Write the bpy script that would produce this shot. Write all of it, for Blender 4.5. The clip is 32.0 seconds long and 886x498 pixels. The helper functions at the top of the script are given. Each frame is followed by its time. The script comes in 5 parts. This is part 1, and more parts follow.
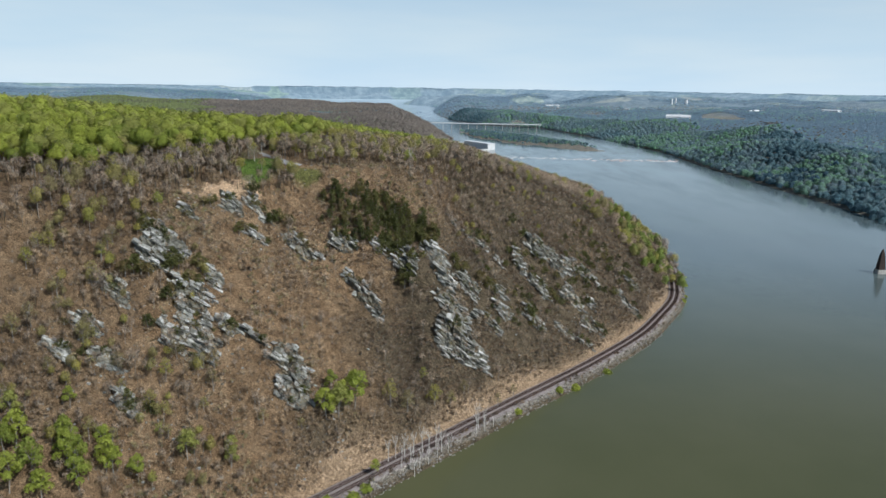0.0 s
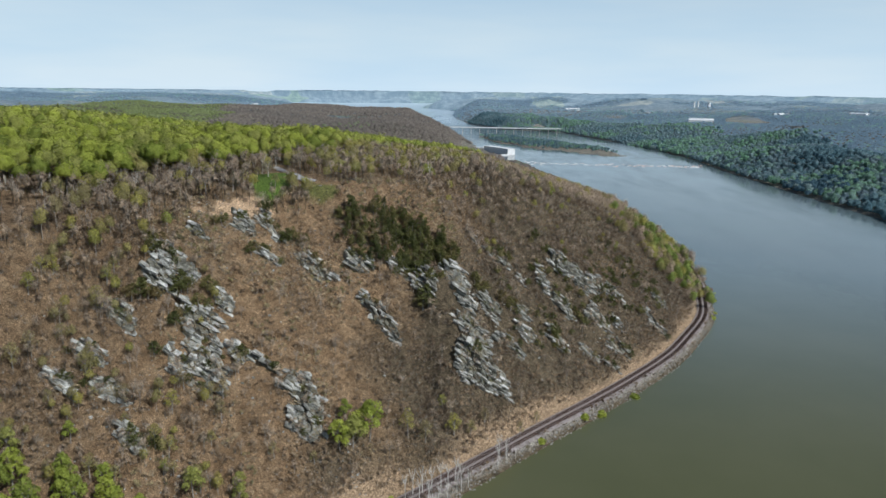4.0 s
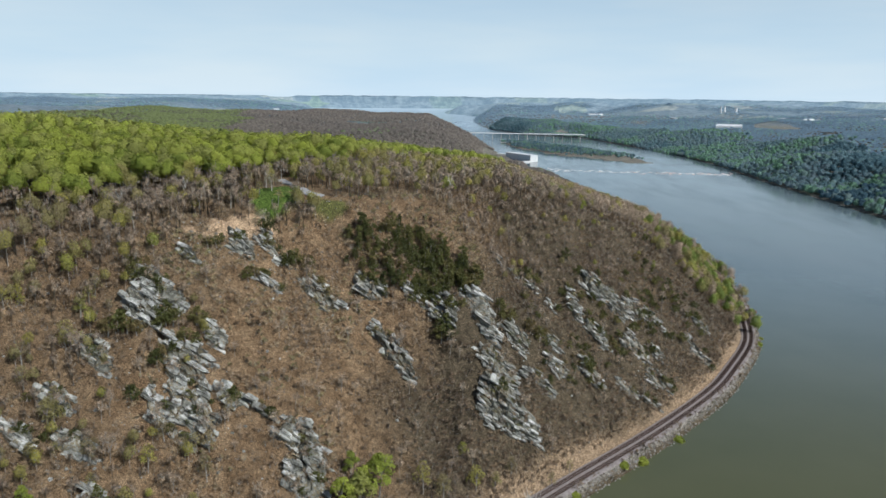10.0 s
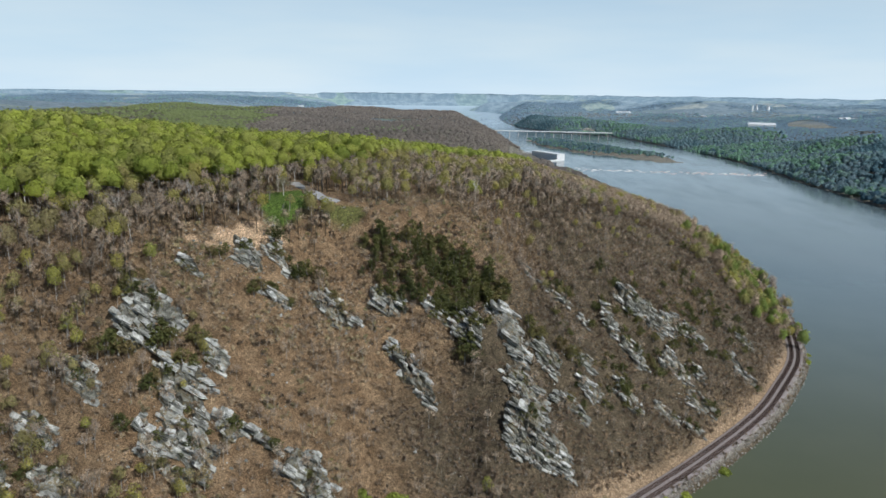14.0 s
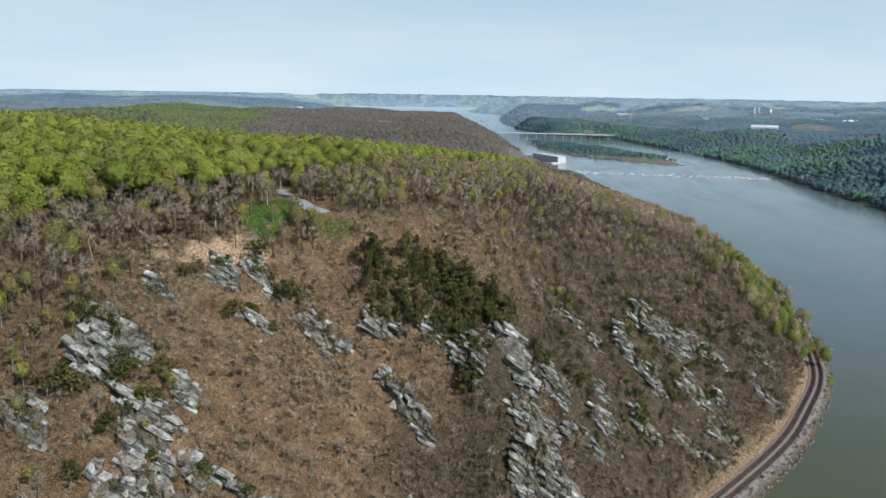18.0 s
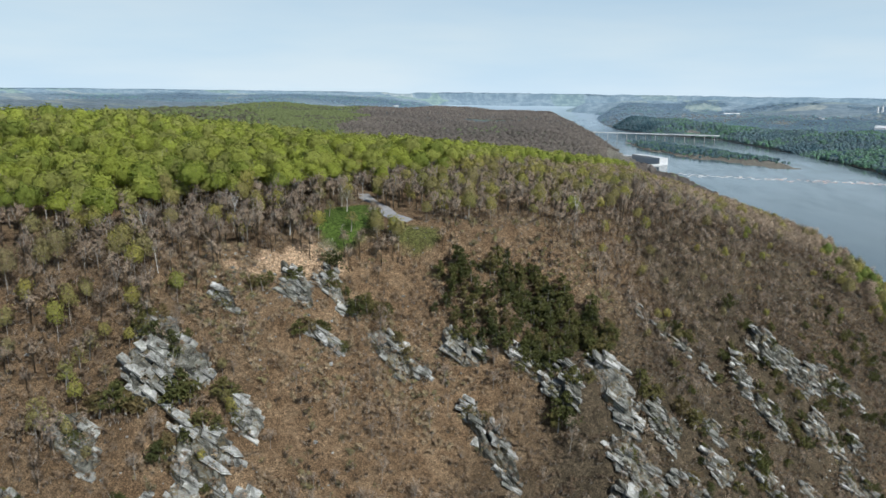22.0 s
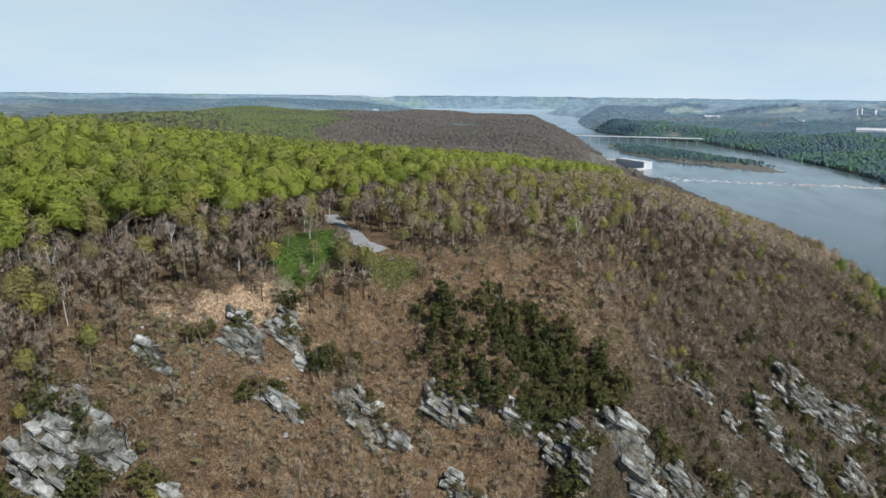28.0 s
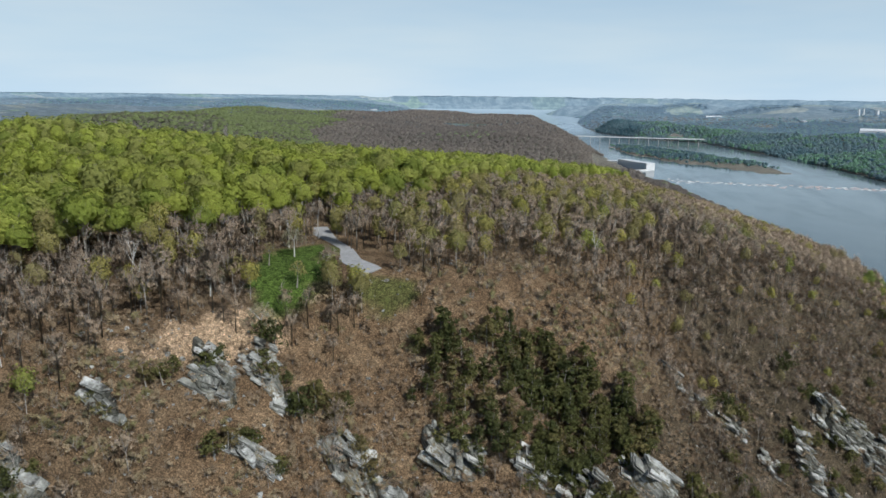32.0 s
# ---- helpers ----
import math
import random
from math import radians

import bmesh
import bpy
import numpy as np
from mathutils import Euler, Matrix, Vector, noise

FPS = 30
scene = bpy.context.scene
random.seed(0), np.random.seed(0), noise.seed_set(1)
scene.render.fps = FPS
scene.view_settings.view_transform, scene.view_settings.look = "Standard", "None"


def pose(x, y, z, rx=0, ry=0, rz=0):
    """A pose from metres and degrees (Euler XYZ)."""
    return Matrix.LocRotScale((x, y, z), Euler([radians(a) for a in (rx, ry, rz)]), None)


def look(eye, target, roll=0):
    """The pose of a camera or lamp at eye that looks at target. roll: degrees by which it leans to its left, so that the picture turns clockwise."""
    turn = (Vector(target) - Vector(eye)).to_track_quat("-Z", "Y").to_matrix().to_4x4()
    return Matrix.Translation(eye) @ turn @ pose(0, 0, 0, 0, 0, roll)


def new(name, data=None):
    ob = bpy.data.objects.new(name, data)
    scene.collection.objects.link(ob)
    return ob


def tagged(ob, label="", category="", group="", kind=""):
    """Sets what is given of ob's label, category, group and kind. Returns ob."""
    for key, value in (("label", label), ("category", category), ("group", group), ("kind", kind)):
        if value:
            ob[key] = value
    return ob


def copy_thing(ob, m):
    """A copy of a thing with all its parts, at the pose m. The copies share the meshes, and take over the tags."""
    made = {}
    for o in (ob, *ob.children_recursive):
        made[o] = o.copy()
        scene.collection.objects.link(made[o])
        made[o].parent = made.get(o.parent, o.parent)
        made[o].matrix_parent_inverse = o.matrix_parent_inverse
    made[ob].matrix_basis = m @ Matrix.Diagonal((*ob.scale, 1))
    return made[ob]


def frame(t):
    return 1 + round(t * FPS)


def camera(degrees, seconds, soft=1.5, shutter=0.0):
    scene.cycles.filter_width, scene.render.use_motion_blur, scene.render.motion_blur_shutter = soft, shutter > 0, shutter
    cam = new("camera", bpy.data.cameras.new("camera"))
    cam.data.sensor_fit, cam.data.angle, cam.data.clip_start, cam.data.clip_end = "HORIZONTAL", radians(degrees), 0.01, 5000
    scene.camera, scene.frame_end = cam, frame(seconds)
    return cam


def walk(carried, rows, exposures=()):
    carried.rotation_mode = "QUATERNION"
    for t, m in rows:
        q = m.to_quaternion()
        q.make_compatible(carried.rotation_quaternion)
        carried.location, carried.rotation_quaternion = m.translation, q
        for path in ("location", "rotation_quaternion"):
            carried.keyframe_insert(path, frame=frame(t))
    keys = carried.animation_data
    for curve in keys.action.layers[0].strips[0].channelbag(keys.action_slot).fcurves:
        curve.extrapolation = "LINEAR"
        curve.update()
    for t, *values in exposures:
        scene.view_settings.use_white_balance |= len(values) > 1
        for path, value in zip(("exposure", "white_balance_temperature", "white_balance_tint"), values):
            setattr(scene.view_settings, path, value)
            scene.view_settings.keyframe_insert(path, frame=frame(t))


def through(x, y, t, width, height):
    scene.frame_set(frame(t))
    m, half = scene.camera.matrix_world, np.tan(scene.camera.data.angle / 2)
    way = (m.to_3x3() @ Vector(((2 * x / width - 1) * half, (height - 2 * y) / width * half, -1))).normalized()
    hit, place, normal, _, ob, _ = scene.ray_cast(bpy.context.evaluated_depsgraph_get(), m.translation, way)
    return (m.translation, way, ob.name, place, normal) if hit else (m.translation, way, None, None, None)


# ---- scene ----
cam = camera(63.56, 32.0)
ROWS = [
    (0, -0.0, 0.0, 170.0, 77.19, -0.89, 0.20), (0.5, -0.1, 2.0, 170.8, 77.12, -0.97, 1.34), (1, -0.1, 3.9, 171.7, 77.07, -1.06, 1.82),
    (1.5, -0.2, 6.0, 172.5, 77.15, -0.94, 1.77), (2, -0.3, 8.1, 173.2, 77.20, -0.84, 1.79), (2.5, -0.4, 10.4, 173.9, 77.24, -0.78, 1.78),
    (3, -0.5, 12.8, 174.5, 77.34, -0.66, 1.76), (3.5, -0.6, 15.5, 175.0, 77.34, -0.71, 1.74), (5.5, -1.2, 28.2, 175.8, 77.60, -0.56, 1.58),
    (6, -1.4, 31.8, 175.8, 77.60, -0.56, 1.61), (6.5, -1.5, 35.5, 175.7, 77.66, -0.56, 1.58), (7, -1.7, 39.3, 175.6, 77.67, -0.56, 2.34),
    (7.5, -1.9, 43.1, 175.5, 77.69, -0.57, 3.28), (8, -2.0, 46.9, 175.5, 77.71, -0.56, 3.49), (8.5, -2.2, 50.7, 175.4, 77.70, -0.63, 3.46),
    (9, -2.4, 54.4, 175.4, 77.74, -0.60, 3.29), (9.5, -2.5, 58.1, 175.4, 77.75, -0.67, 3.37), (10, -2.7, 61.8, 175.4, 77.76, -0.67, 3.37),
    (10.5, -2.9, 65.5, 175.4, 77.75, -0.71, 3.38), (11, -3.1, 69.2, 175.4, 77.72, -0.73, 3.42), (11.5, -3.3, 72.9, 175.5, 77.70, -0.77, 3.40),
    (12, -3.5, 76.6, 175.5, 77.68, -0.67, 3.42), (12.5, -3.8, 80.4, 175.5, 77.66, -0.69, 3.41), (13, -4.1, 84.2, 175.5, 77.60, -0.66, 3.42),
    (13.5, -4.4, 88.0, 175.5, 77.57, -0.74, 5.08), (14, -4.7, 91.8, 175.5, 77.52, -0.76, 5.35), (14.5, -5.1, 95.7, 175.5, 77.52, -0.76, 5.35),
    (16.5, -6.5, 111.1, 175.2, 77.54, -0.91, 5.33), (17, -6.8, 114.9, 175.1, 77.59, -0.93, 5.32), (17.5, -7.2, 118.7, 175.0, 77.61, -0.97, 5.33),
    (18, -7.5, 122.5, 174.9, 77.63, -0.90, 5.31), (18.5, -7.9, 126.3, 174.7, 77.61, -0.95, 5.31), (19, -8.2, 130.1, 174.6, 77.60, -0.93, 5.30),
    (19.5, -8.6, 133.9, 174.5, 77.57, -0.97, 5.29), (20, -9.0, 137.7, 174.4, 77.54, -0.91, 5.25), (20.5, -9.4, 141.6, 174.4, 77.48, -0.74, 10.78),
    (21, -9.9, 145.4, 174.3, 77.43, -0.83, 12.80), (21.5, -10.4, 149.3, 174.3, 77.44, -0.81, 12.85), (22, -10.9, 153.2, 174.3, 77.44, -0.79, 12.82),
    (22.5, -11.4, 157.0, 174.3, 77.47, -0.73, 12.78), (23, -12.0, 160.8, 174.4, 77.50, -0.75, 12.78), (23.5, -12.7, 164.5, 174.4, 77.54, -0.71, 12.76),
    (24, -13.4, 168.3, 174.5, 77.58, -0.75, 12.76), (24.5, -14.2, 171.9, 174.6, 77.63, -0.74, 12.73), (25, -15.0, 175.5, 174.7, 77.70, -0.70, 12.73),
    (25.5, -15.8, 179.1, 174.8, 77.70, -0.63, 15.42), (26, -16.7, 182.7, 174.8, 77.68, -0.74, 16.60), (26.5, -17.6, 186.2, 174.9, 77.75, -0.69, 11.46),
    (28.5, -21.2, 200.4, 175.1, 77.68, -0.62, 11.25), (29, -22.1, 203.9, 175.1, 77.66, -0.61, 11.22), (29.5, -23.0, 207.5, 175.1, 77.62, -0.61, 11.19),
    (30, -23.8, 211.1, 175.0, 77.60, -0.65, 11.19), (30.5, -24.6, 214.8, 175.0, 77.62, -0.62, 11.17), (31, -25.4, 218.4, 174.9, 77.66, -0.65, 11.18),
    (31.5, -26.2, 222.0, 174.8, 77.69, -0.66, 11.17), (32, -27.0, 225.6, 174.7, 77.71, -0.67, 11.17),
]
walk(cam, [(t, pose(*row)) for t, *row in ROWS], [(0.0, -0.04, 6050, 8), (20.0, 0.0, 6100, 8), (26.0, -0.02, 6100, 8), (32.0, -0.1, 6050, 8)])


# ---- sky and sun ----
def make_world():
    """A clear spring sky with a pale veil of haze that thickens towards the horizon, and faint high cloud."""
    world = bpy.data.worlds.new("sky")
    world.use_nodes = True
    nodes, links = world.node_tree.nodes, world.node_tree.links
    sky = nodes.new("ShaderNodeTexSky")
    sky.sky_type, sky.sun_disc = "NISHITA", False
    sky.sun_elevation, sky.sun_rotation = radians(46), radians(129)
    sky.altitude, sky.air_density, sky.dust_density, sky.ozone_density = 200, 1.0, 0.6, 2.0
    clear = nodes.new("ShaderNodeVectorMath")
    clear.operation = "SCALE"
    clear.inputs["Scale"].default_value = 0.065
    links.new(sky.outputs[0], clear.inputs[0])
    at = nodes.new("ShaderNodeTexCoord").outputs["Generated"]
    split = nodes.new("ShaderNodeSeparateXYZ")
    links.new(at, split.inputs[0])
    veil = nodes.new("ShaderNodeMapRange")
    veil.inputs["From Max"].default_value, veil.inputs["To Min"].default_value, veil.inputs["To Max"].default_value = 0.4, 0.97, 0.03
    links.new(split.outputs[2], veil.inputs["Value"])
    stretch = nodes.new("ShaderNodeMapping")
    stretch.inputs["Scale"].default_value, stretch.inputs["Rotation"].default_value = (2.2, 2.2, 14.0), (0.05, 0.12, 0.0)
    links.new(at, stretch.inputs["Vector"])
    cloud = nodes.new("ShaderNodeTexNoise")
    cloud.inputs["Scale"].default_value, cloud.inputs["Detail"].default_value = 1.3, 4.0
    links.new(stretch.outputs[0], cloud.inputs["Vector"])
    tint = nodes.new("ShaderNodeValToRGB")
    tint.color_ramp.elements[0].position, tint.color_ramp.elements[0].color = 0.35, (0.62, 0.775, 0.895, 1)
    tint.color_ramp.elements[1].position, tint.color_ramp.elements[1].color = 0.7, (0.735, 0.84, 0.90, 1)
    links.new(cloud.outputs["Fac"], tint.inputs[0])
    mix = nodes.new("ShaderNodeMix")
    mix.data_type = "RGBA"
    links.new(veil.outputs[0], mix.inputs[0])
    links.new(clear.outputs[0], mix.inputs[6])
    links.new(tint.outputs[0], mix.inputs[7])
    links.new(mix.outputs[2], nodes["Background"].inputs[0])
    nodes["Background"].inputs[1].default_value = 1.0
    scene.world = world


make_world()
sun = new("sun", bpy.data.lights.new("sun", "SUN"))
sun.data.energy, sun.data.angle, sun.data.color = 4.8, radians(0.6), (1.0, 0.96, 0.89)
sun.matrix_world = look((78, -63, 104), (0, 0, 0))
scene.view_settings.exposure = 0.0


# ---- materials ----
def mat_new(name, rough=0.9, spec=0.2):
    m = bpy.data.materials.new(name)
    m.use_nodes = True
    b = m.node_tree.nodes["Principled BSDF"]
    b.inputs["Roughness"].default_value, b.inputs["Specular IOR Level"].default_value = rough, spec
    return m, m.node_tree.nodes, m.node_tree.links, b


def node(nodes, kind, **values):
    n = nodes.new(kind)
    for key, value in values.items():
        n.inputs[key.replace("_", " ")].default_value = value
    return n


def ramp(nodes, links, source, stops):
    r = nodes.new("ShaderNodeValToRGB")
    while len(r.color_ramp.elements) < len(stops):
        r.color_ramp.elements.new(0.5)
    for e, (at, c) in zip(r.color_ramp.elements, stops):
        e.position, e.color = at, (*c, 1)
    links.new(source, r.inputs[0])
    return r.outputs[0]


def noise_out(nodes, links, coords, scale, detail=4.0, rough=0.6):
    n = node(nodes, "ShaderNodeTexNoise", Scale=scale, Detail=detail, Roughness=rough)
    links.new(coords, n.inputs["Vector"])
    return n.outputs["Fac"]


def mixed(nodes, links, fac, a, b, blend="MIX"):
    m = nodes.new("ShaderNodeMix")
    m.data_type, m.blend_type = "RGBA", blend
    for socket, value in ((m.inputs[0], fac), (m.inputs[6], a), (m.inputs[7], b)):
        if isinstance(value, (int, float)):
            socket.default_value = value
        elif isinstance(value, tuple):
            socket.default_value = (*value, 1)
        else:
            links.new(value, socket)
    return m.outputs[2]


def bump(nodes, links, b, height, strength, distance):
    n = node(nodes, "ShaderNodeBump", Strength=strength, Distance=distance)
    links.new(height, n.inputs["Height"])
    links.new(n.outputs[0], b.inputs["Normal"])


def surface(name, stops, scale, rough=0.9, fine=0.0, relief=0.0, spec=0.2, metal=0.0):
    """A plain procedural surface: coarse noise through a colour ramp, darkened and lightened by a finer grain, with relief."""
    m, nodes, links, b = mat_new(name, rough, spec)
    at = nodes.new("ShaderNodeTexCoord").outputs["Object"]
    info = nodes.new("ShaderNodeObjectInfo")
    coarse = noise_out(nodes, links, at, scale)
    grain = noise_out(nodes, links, at, scale * 7, 3.0)
    colour = ramp(nodes, links, coarse, stops)
    dark = ramp(nodes, links, grain, [(0.3, (0.6, 0.6, 0.6)), (0.7, (1.15, 1.15, 1.15))])
    colour = mixed(nodes, links, fine or 0.6, colour, dark, "MULTIPLY")
    links.new(colour, b.inputs["Base Color"])
    b.inputs["Metallic"].default_value = metal
    if relief:
        bump(nodes, links, b, grain, 0.7, relief)
    return m


def foliage(name, stops, rough=0.75, through=0.25, gaps=None, vary=0.8, spray_size=1.1, spray_depth=0.5):
    """Leaves and twigs: each tree has its own tone from its attribute or its object's random, each leaf clump a little of its own."""
    m, nodes, links, b = mat_new(name, rough, 0.15)
    tone = nodes.new("ShaderNodeAttribute")
    tone.attribute_name = "tone"
    info, geo = nodes.new("ShaderNodeObjectInfo"), nodes.new("ShaderNodeNewGeometry")
    total = nodes.new("ShaderNodeMath")
    links.new(tone.outputs["Fac"], total.inputs[0])
    links.new(info.outputs["Random"], total.inputs[1])
    wrap = nodes.new("ShaderNodeMath")
    wrap.operation = "FRACT"
    links.new(total.outputs[0], wrap.inputs[0])
    colour = ramp(nodes, links, wrap.outputs[0], stops)
    single = ramp(nodes, links, geo.outputs["Random Per Island"], [(0.0, (0.62, 0.62, 0.62)), (1.0, (1.25, 1.25, 1.25))])
    colour = mixed(nodes, links, vary, colour, single, "MULTIPLY")
    # Light on the sprays and dark gaps between them, put into the colour.
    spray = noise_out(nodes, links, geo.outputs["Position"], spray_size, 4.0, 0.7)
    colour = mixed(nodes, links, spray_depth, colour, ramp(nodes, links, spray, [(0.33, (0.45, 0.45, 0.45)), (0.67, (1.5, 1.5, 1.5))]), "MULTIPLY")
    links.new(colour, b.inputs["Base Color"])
    bump(nodes, links, b, spray, 1.0, 1.2 / spray_size)
    done = b.outputs[0]
    if through:
        see = nodes.new("ShaderNodeBsdfTranslucent")
        links.new(colour, see.inputs["Color"])
        mix = nodes.new("ShaderNodeMixShader")
        mix.inputs[0].default_value = through
        links.new(b.outputs[0], mix.inputs[1])
        links.new(see.outputs[0], mix.inputs[2])
        done = mix.outputs[0]
    if gaps:
        # Each clump is broken up into leaves or twigs with sky between them.
        scale, limit, tall = gaps
        thin = nodes.new("ShaderNodeMapping")
        thin.inputs["Scale"].default_value = (1.0, 1.0, tall)
        links.new(geo.outputs["Position"], thin.inputs["Vector"])
        leaf = noise_out(nodes, links, thin.outputs[0], scale, 2.0, 0.6)
        cut = nodes.new("ShaderNodeMath")
        cut.operation = "GREATER_THAN"
        cut.inputs[1].default_value = limit
        links.new(leaf, cut.inputs[0])
        clear, pick = nodes.new("ShaderNodeBsdfTransparent"), nodes.new("ShaderNodeMixShader")
        links.new(cut.outputs[0], pick.inputs[0])
        links.new(clear.outputs[0], pick.inputs[1])
        links.new(done, pick.inputs[2])
        done = pick.outputs[0]
    links.new(done, nodes["Material Output"].inputs[0])
    return m


def make_ground_material():
    m, nodes, links, b = mat_new("hillside_ground", 0.95, 0.1)
    at = nodes.new("ShaderNodeNewGeometry").outputs["Position"]
    big = noise_out(nodes, links, at, 0.02, 5.0)
    mid = noise_out(nodes, links, at, 0.14, 6.0, 0.7)
    fine = noise_out(nodes, links, at, 0.8, 6.0, 0.8)
    litter = ramp(nodes, links, mid, [(0.3, (0.112, 0.073, 0.041)), (0.5, (0.205, 0.139, 0.083)), (0.7, (0.32, 0.23, 0.143))])
    grey = ramp(nodes, links, mid, [(0.35, (0.055, 0.045, 0.030)), (0.65, (0.145, 0.115, 0.078))])
    dry = nodes.new("ShaderNodeAttribute")
    dry.attribute_name = "dry"
    where = ramp(nodes, links, mixed(nodes, links, 0.72, big, dry.outputs["Fac"]), [(0.30, (1, 1, 1)), (0.62, (0, 0, 0))])
    colour = mixed(nodes, links, where, litter, grey)

    def lay(name, low, high, under):
        a = nodes.new("ShaderNodeAttribute")
        a.attribute_name = name
        return mixed(nodes, links, a.outputs["Fac"], under, ramp(nodes, links, fine, [(0.35, low), (0.65, high)]))

    colour = lay("grass", (0.055, 0.092, 0.018), (0.115, 0.175, 0.038), colour)
    colour = lay("clay", (0.34, 0.23, 0.14), (0.62, 0.46, 0.31), colour)
    colour = lay("gravel", (0.17, 0.155, 0.135), (0.36, 0.34, 0.31), colour)
    colour = lay("wood", (0.13, 0.125, 0.105), (0.21, 0.20, 0.17), colour)
    speck = ramp(nodes, links, fine, [(0.36, (0.45, 0.45, 0.45)), (0.64, (1.4, 1.4, 1.4))])
    colour = mixed(nodes, links, 0.8, colour, speck, "MULTIPLY")
    grit = noise_out(nodes, links, at, 2.6, 5.0, 0.8)
    leaf = ramp(nodes, links, grit, [(0.38, (0.22, 0.215, 0.21)), (0.5, (0.9, 0.9, 0.9)), (0.62, (2.2, 2.1, 1.95))])
    colour = mixed(nodes, links, 0.8, colour, leaf, "MULTIPLY")
    # Open country far off: fields and woodlots, haze put into the colours as blue-grey.
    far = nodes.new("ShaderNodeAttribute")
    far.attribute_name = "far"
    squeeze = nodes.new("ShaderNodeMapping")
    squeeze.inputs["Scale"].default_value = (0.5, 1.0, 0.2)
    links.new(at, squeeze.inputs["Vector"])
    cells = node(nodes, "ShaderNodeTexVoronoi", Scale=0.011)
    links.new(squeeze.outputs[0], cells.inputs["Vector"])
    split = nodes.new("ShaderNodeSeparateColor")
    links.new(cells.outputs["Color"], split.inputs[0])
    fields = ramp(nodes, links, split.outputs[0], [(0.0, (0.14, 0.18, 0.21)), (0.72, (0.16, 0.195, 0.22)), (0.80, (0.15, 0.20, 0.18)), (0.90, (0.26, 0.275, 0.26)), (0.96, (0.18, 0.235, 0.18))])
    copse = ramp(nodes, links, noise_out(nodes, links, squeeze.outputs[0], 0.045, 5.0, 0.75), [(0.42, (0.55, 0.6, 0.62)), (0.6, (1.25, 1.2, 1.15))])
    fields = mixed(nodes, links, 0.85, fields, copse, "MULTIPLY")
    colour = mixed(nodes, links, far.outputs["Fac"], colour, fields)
    links.new(colour, b.inputs["Base Color"])
    # Haze over the far miles is added as a pale blue glow.
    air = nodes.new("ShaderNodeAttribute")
    air.attribute_name = "haze_glow"
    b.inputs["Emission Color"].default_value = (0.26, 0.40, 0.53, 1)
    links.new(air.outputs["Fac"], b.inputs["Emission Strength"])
    bump(nodes, links, b, fine, 1.0, 1.4)
    return m


def make_water_material():
    m, nodes, links, b = mat_new("river_water", 0.10, 0.5)
    at = nodes.new("ShaderNodeNewGeometry").outputs["Position"]
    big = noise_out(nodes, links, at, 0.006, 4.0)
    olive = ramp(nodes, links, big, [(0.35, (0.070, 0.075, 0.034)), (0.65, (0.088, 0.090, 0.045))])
    # Grey-blue of the reflected sky, put into the base colour farther upstream.
    sky_tint = ramp(nodes, links, big, [(0.35, (0.080, 0.112, 0.125)), (0.65, (0.10, 0.132, 0.142))])
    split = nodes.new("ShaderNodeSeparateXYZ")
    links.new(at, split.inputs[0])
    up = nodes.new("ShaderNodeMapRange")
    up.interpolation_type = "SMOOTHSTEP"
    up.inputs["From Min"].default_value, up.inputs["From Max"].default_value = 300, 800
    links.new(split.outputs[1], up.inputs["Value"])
    # Past 3.2 km the sky's pale reflection is put into the colour too.
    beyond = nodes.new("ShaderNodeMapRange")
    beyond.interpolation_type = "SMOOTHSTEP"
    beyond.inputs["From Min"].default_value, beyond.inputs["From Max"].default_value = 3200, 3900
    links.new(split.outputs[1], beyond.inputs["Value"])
    colour = mixed(nodes, links, up.outputs[0], olive, sky_tint)
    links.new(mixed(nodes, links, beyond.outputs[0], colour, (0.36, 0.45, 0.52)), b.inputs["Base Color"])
    b.inputs["IOR"].default_value = 1.33
    lanes = nodes.new("ShaderNodeMapping")
    lanes.inputs["Scale"].default_value = (1.0, 0.28, 1.0)
    links.new(at, lanes.inputs["Vector"])
    wind = nodes.new("ShaderNodeMapRange")
    wind.inputs["From Min"].default_value, wind.inputs["From Max"].default_value = 0.35, 0.68
    wind.inputs["To Min"].default_value, wind.inputs["To Max"].default_value = 0.07, 0.2
    links.new(noise_out(nodes, links, lanes.outputs[0], 0.014, 6.0, 0.7), wind.inputs["Value"])
    links.new(wind.outputs[0], b.inputs["Roughness"])
    rip = noise_out(nodes, links, at, 0.35, 3.0)
    bump(nodes, links, b, rip, 0.06, 0.5)
    return m


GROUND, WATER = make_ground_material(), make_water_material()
BARK = surface("bark", [(0.3, (0.21, 0.19, 0.165)), (0.7, (0.40, 0.37, 0.33))], 1.5)
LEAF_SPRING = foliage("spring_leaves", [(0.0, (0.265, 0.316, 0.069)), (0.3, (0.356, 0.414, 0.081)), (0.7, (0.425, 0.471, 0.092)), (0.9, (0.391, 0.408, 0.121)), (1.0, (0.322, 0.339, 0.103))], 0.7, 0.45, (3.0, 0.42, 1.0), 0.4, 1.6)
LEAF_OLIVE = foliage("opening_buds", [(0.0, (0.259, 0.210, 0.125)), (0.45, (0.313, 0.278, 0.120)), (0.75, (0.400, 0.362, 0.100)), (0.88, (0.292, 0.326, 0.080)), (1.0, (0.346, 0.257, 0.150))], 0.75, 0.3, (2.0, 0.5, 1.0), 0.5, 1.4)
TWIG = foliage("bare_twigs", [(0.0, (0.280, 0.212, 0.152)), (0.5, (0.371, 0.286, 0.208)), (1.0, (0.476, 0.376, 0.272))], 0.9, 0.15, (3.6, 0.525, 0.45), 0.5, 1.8)
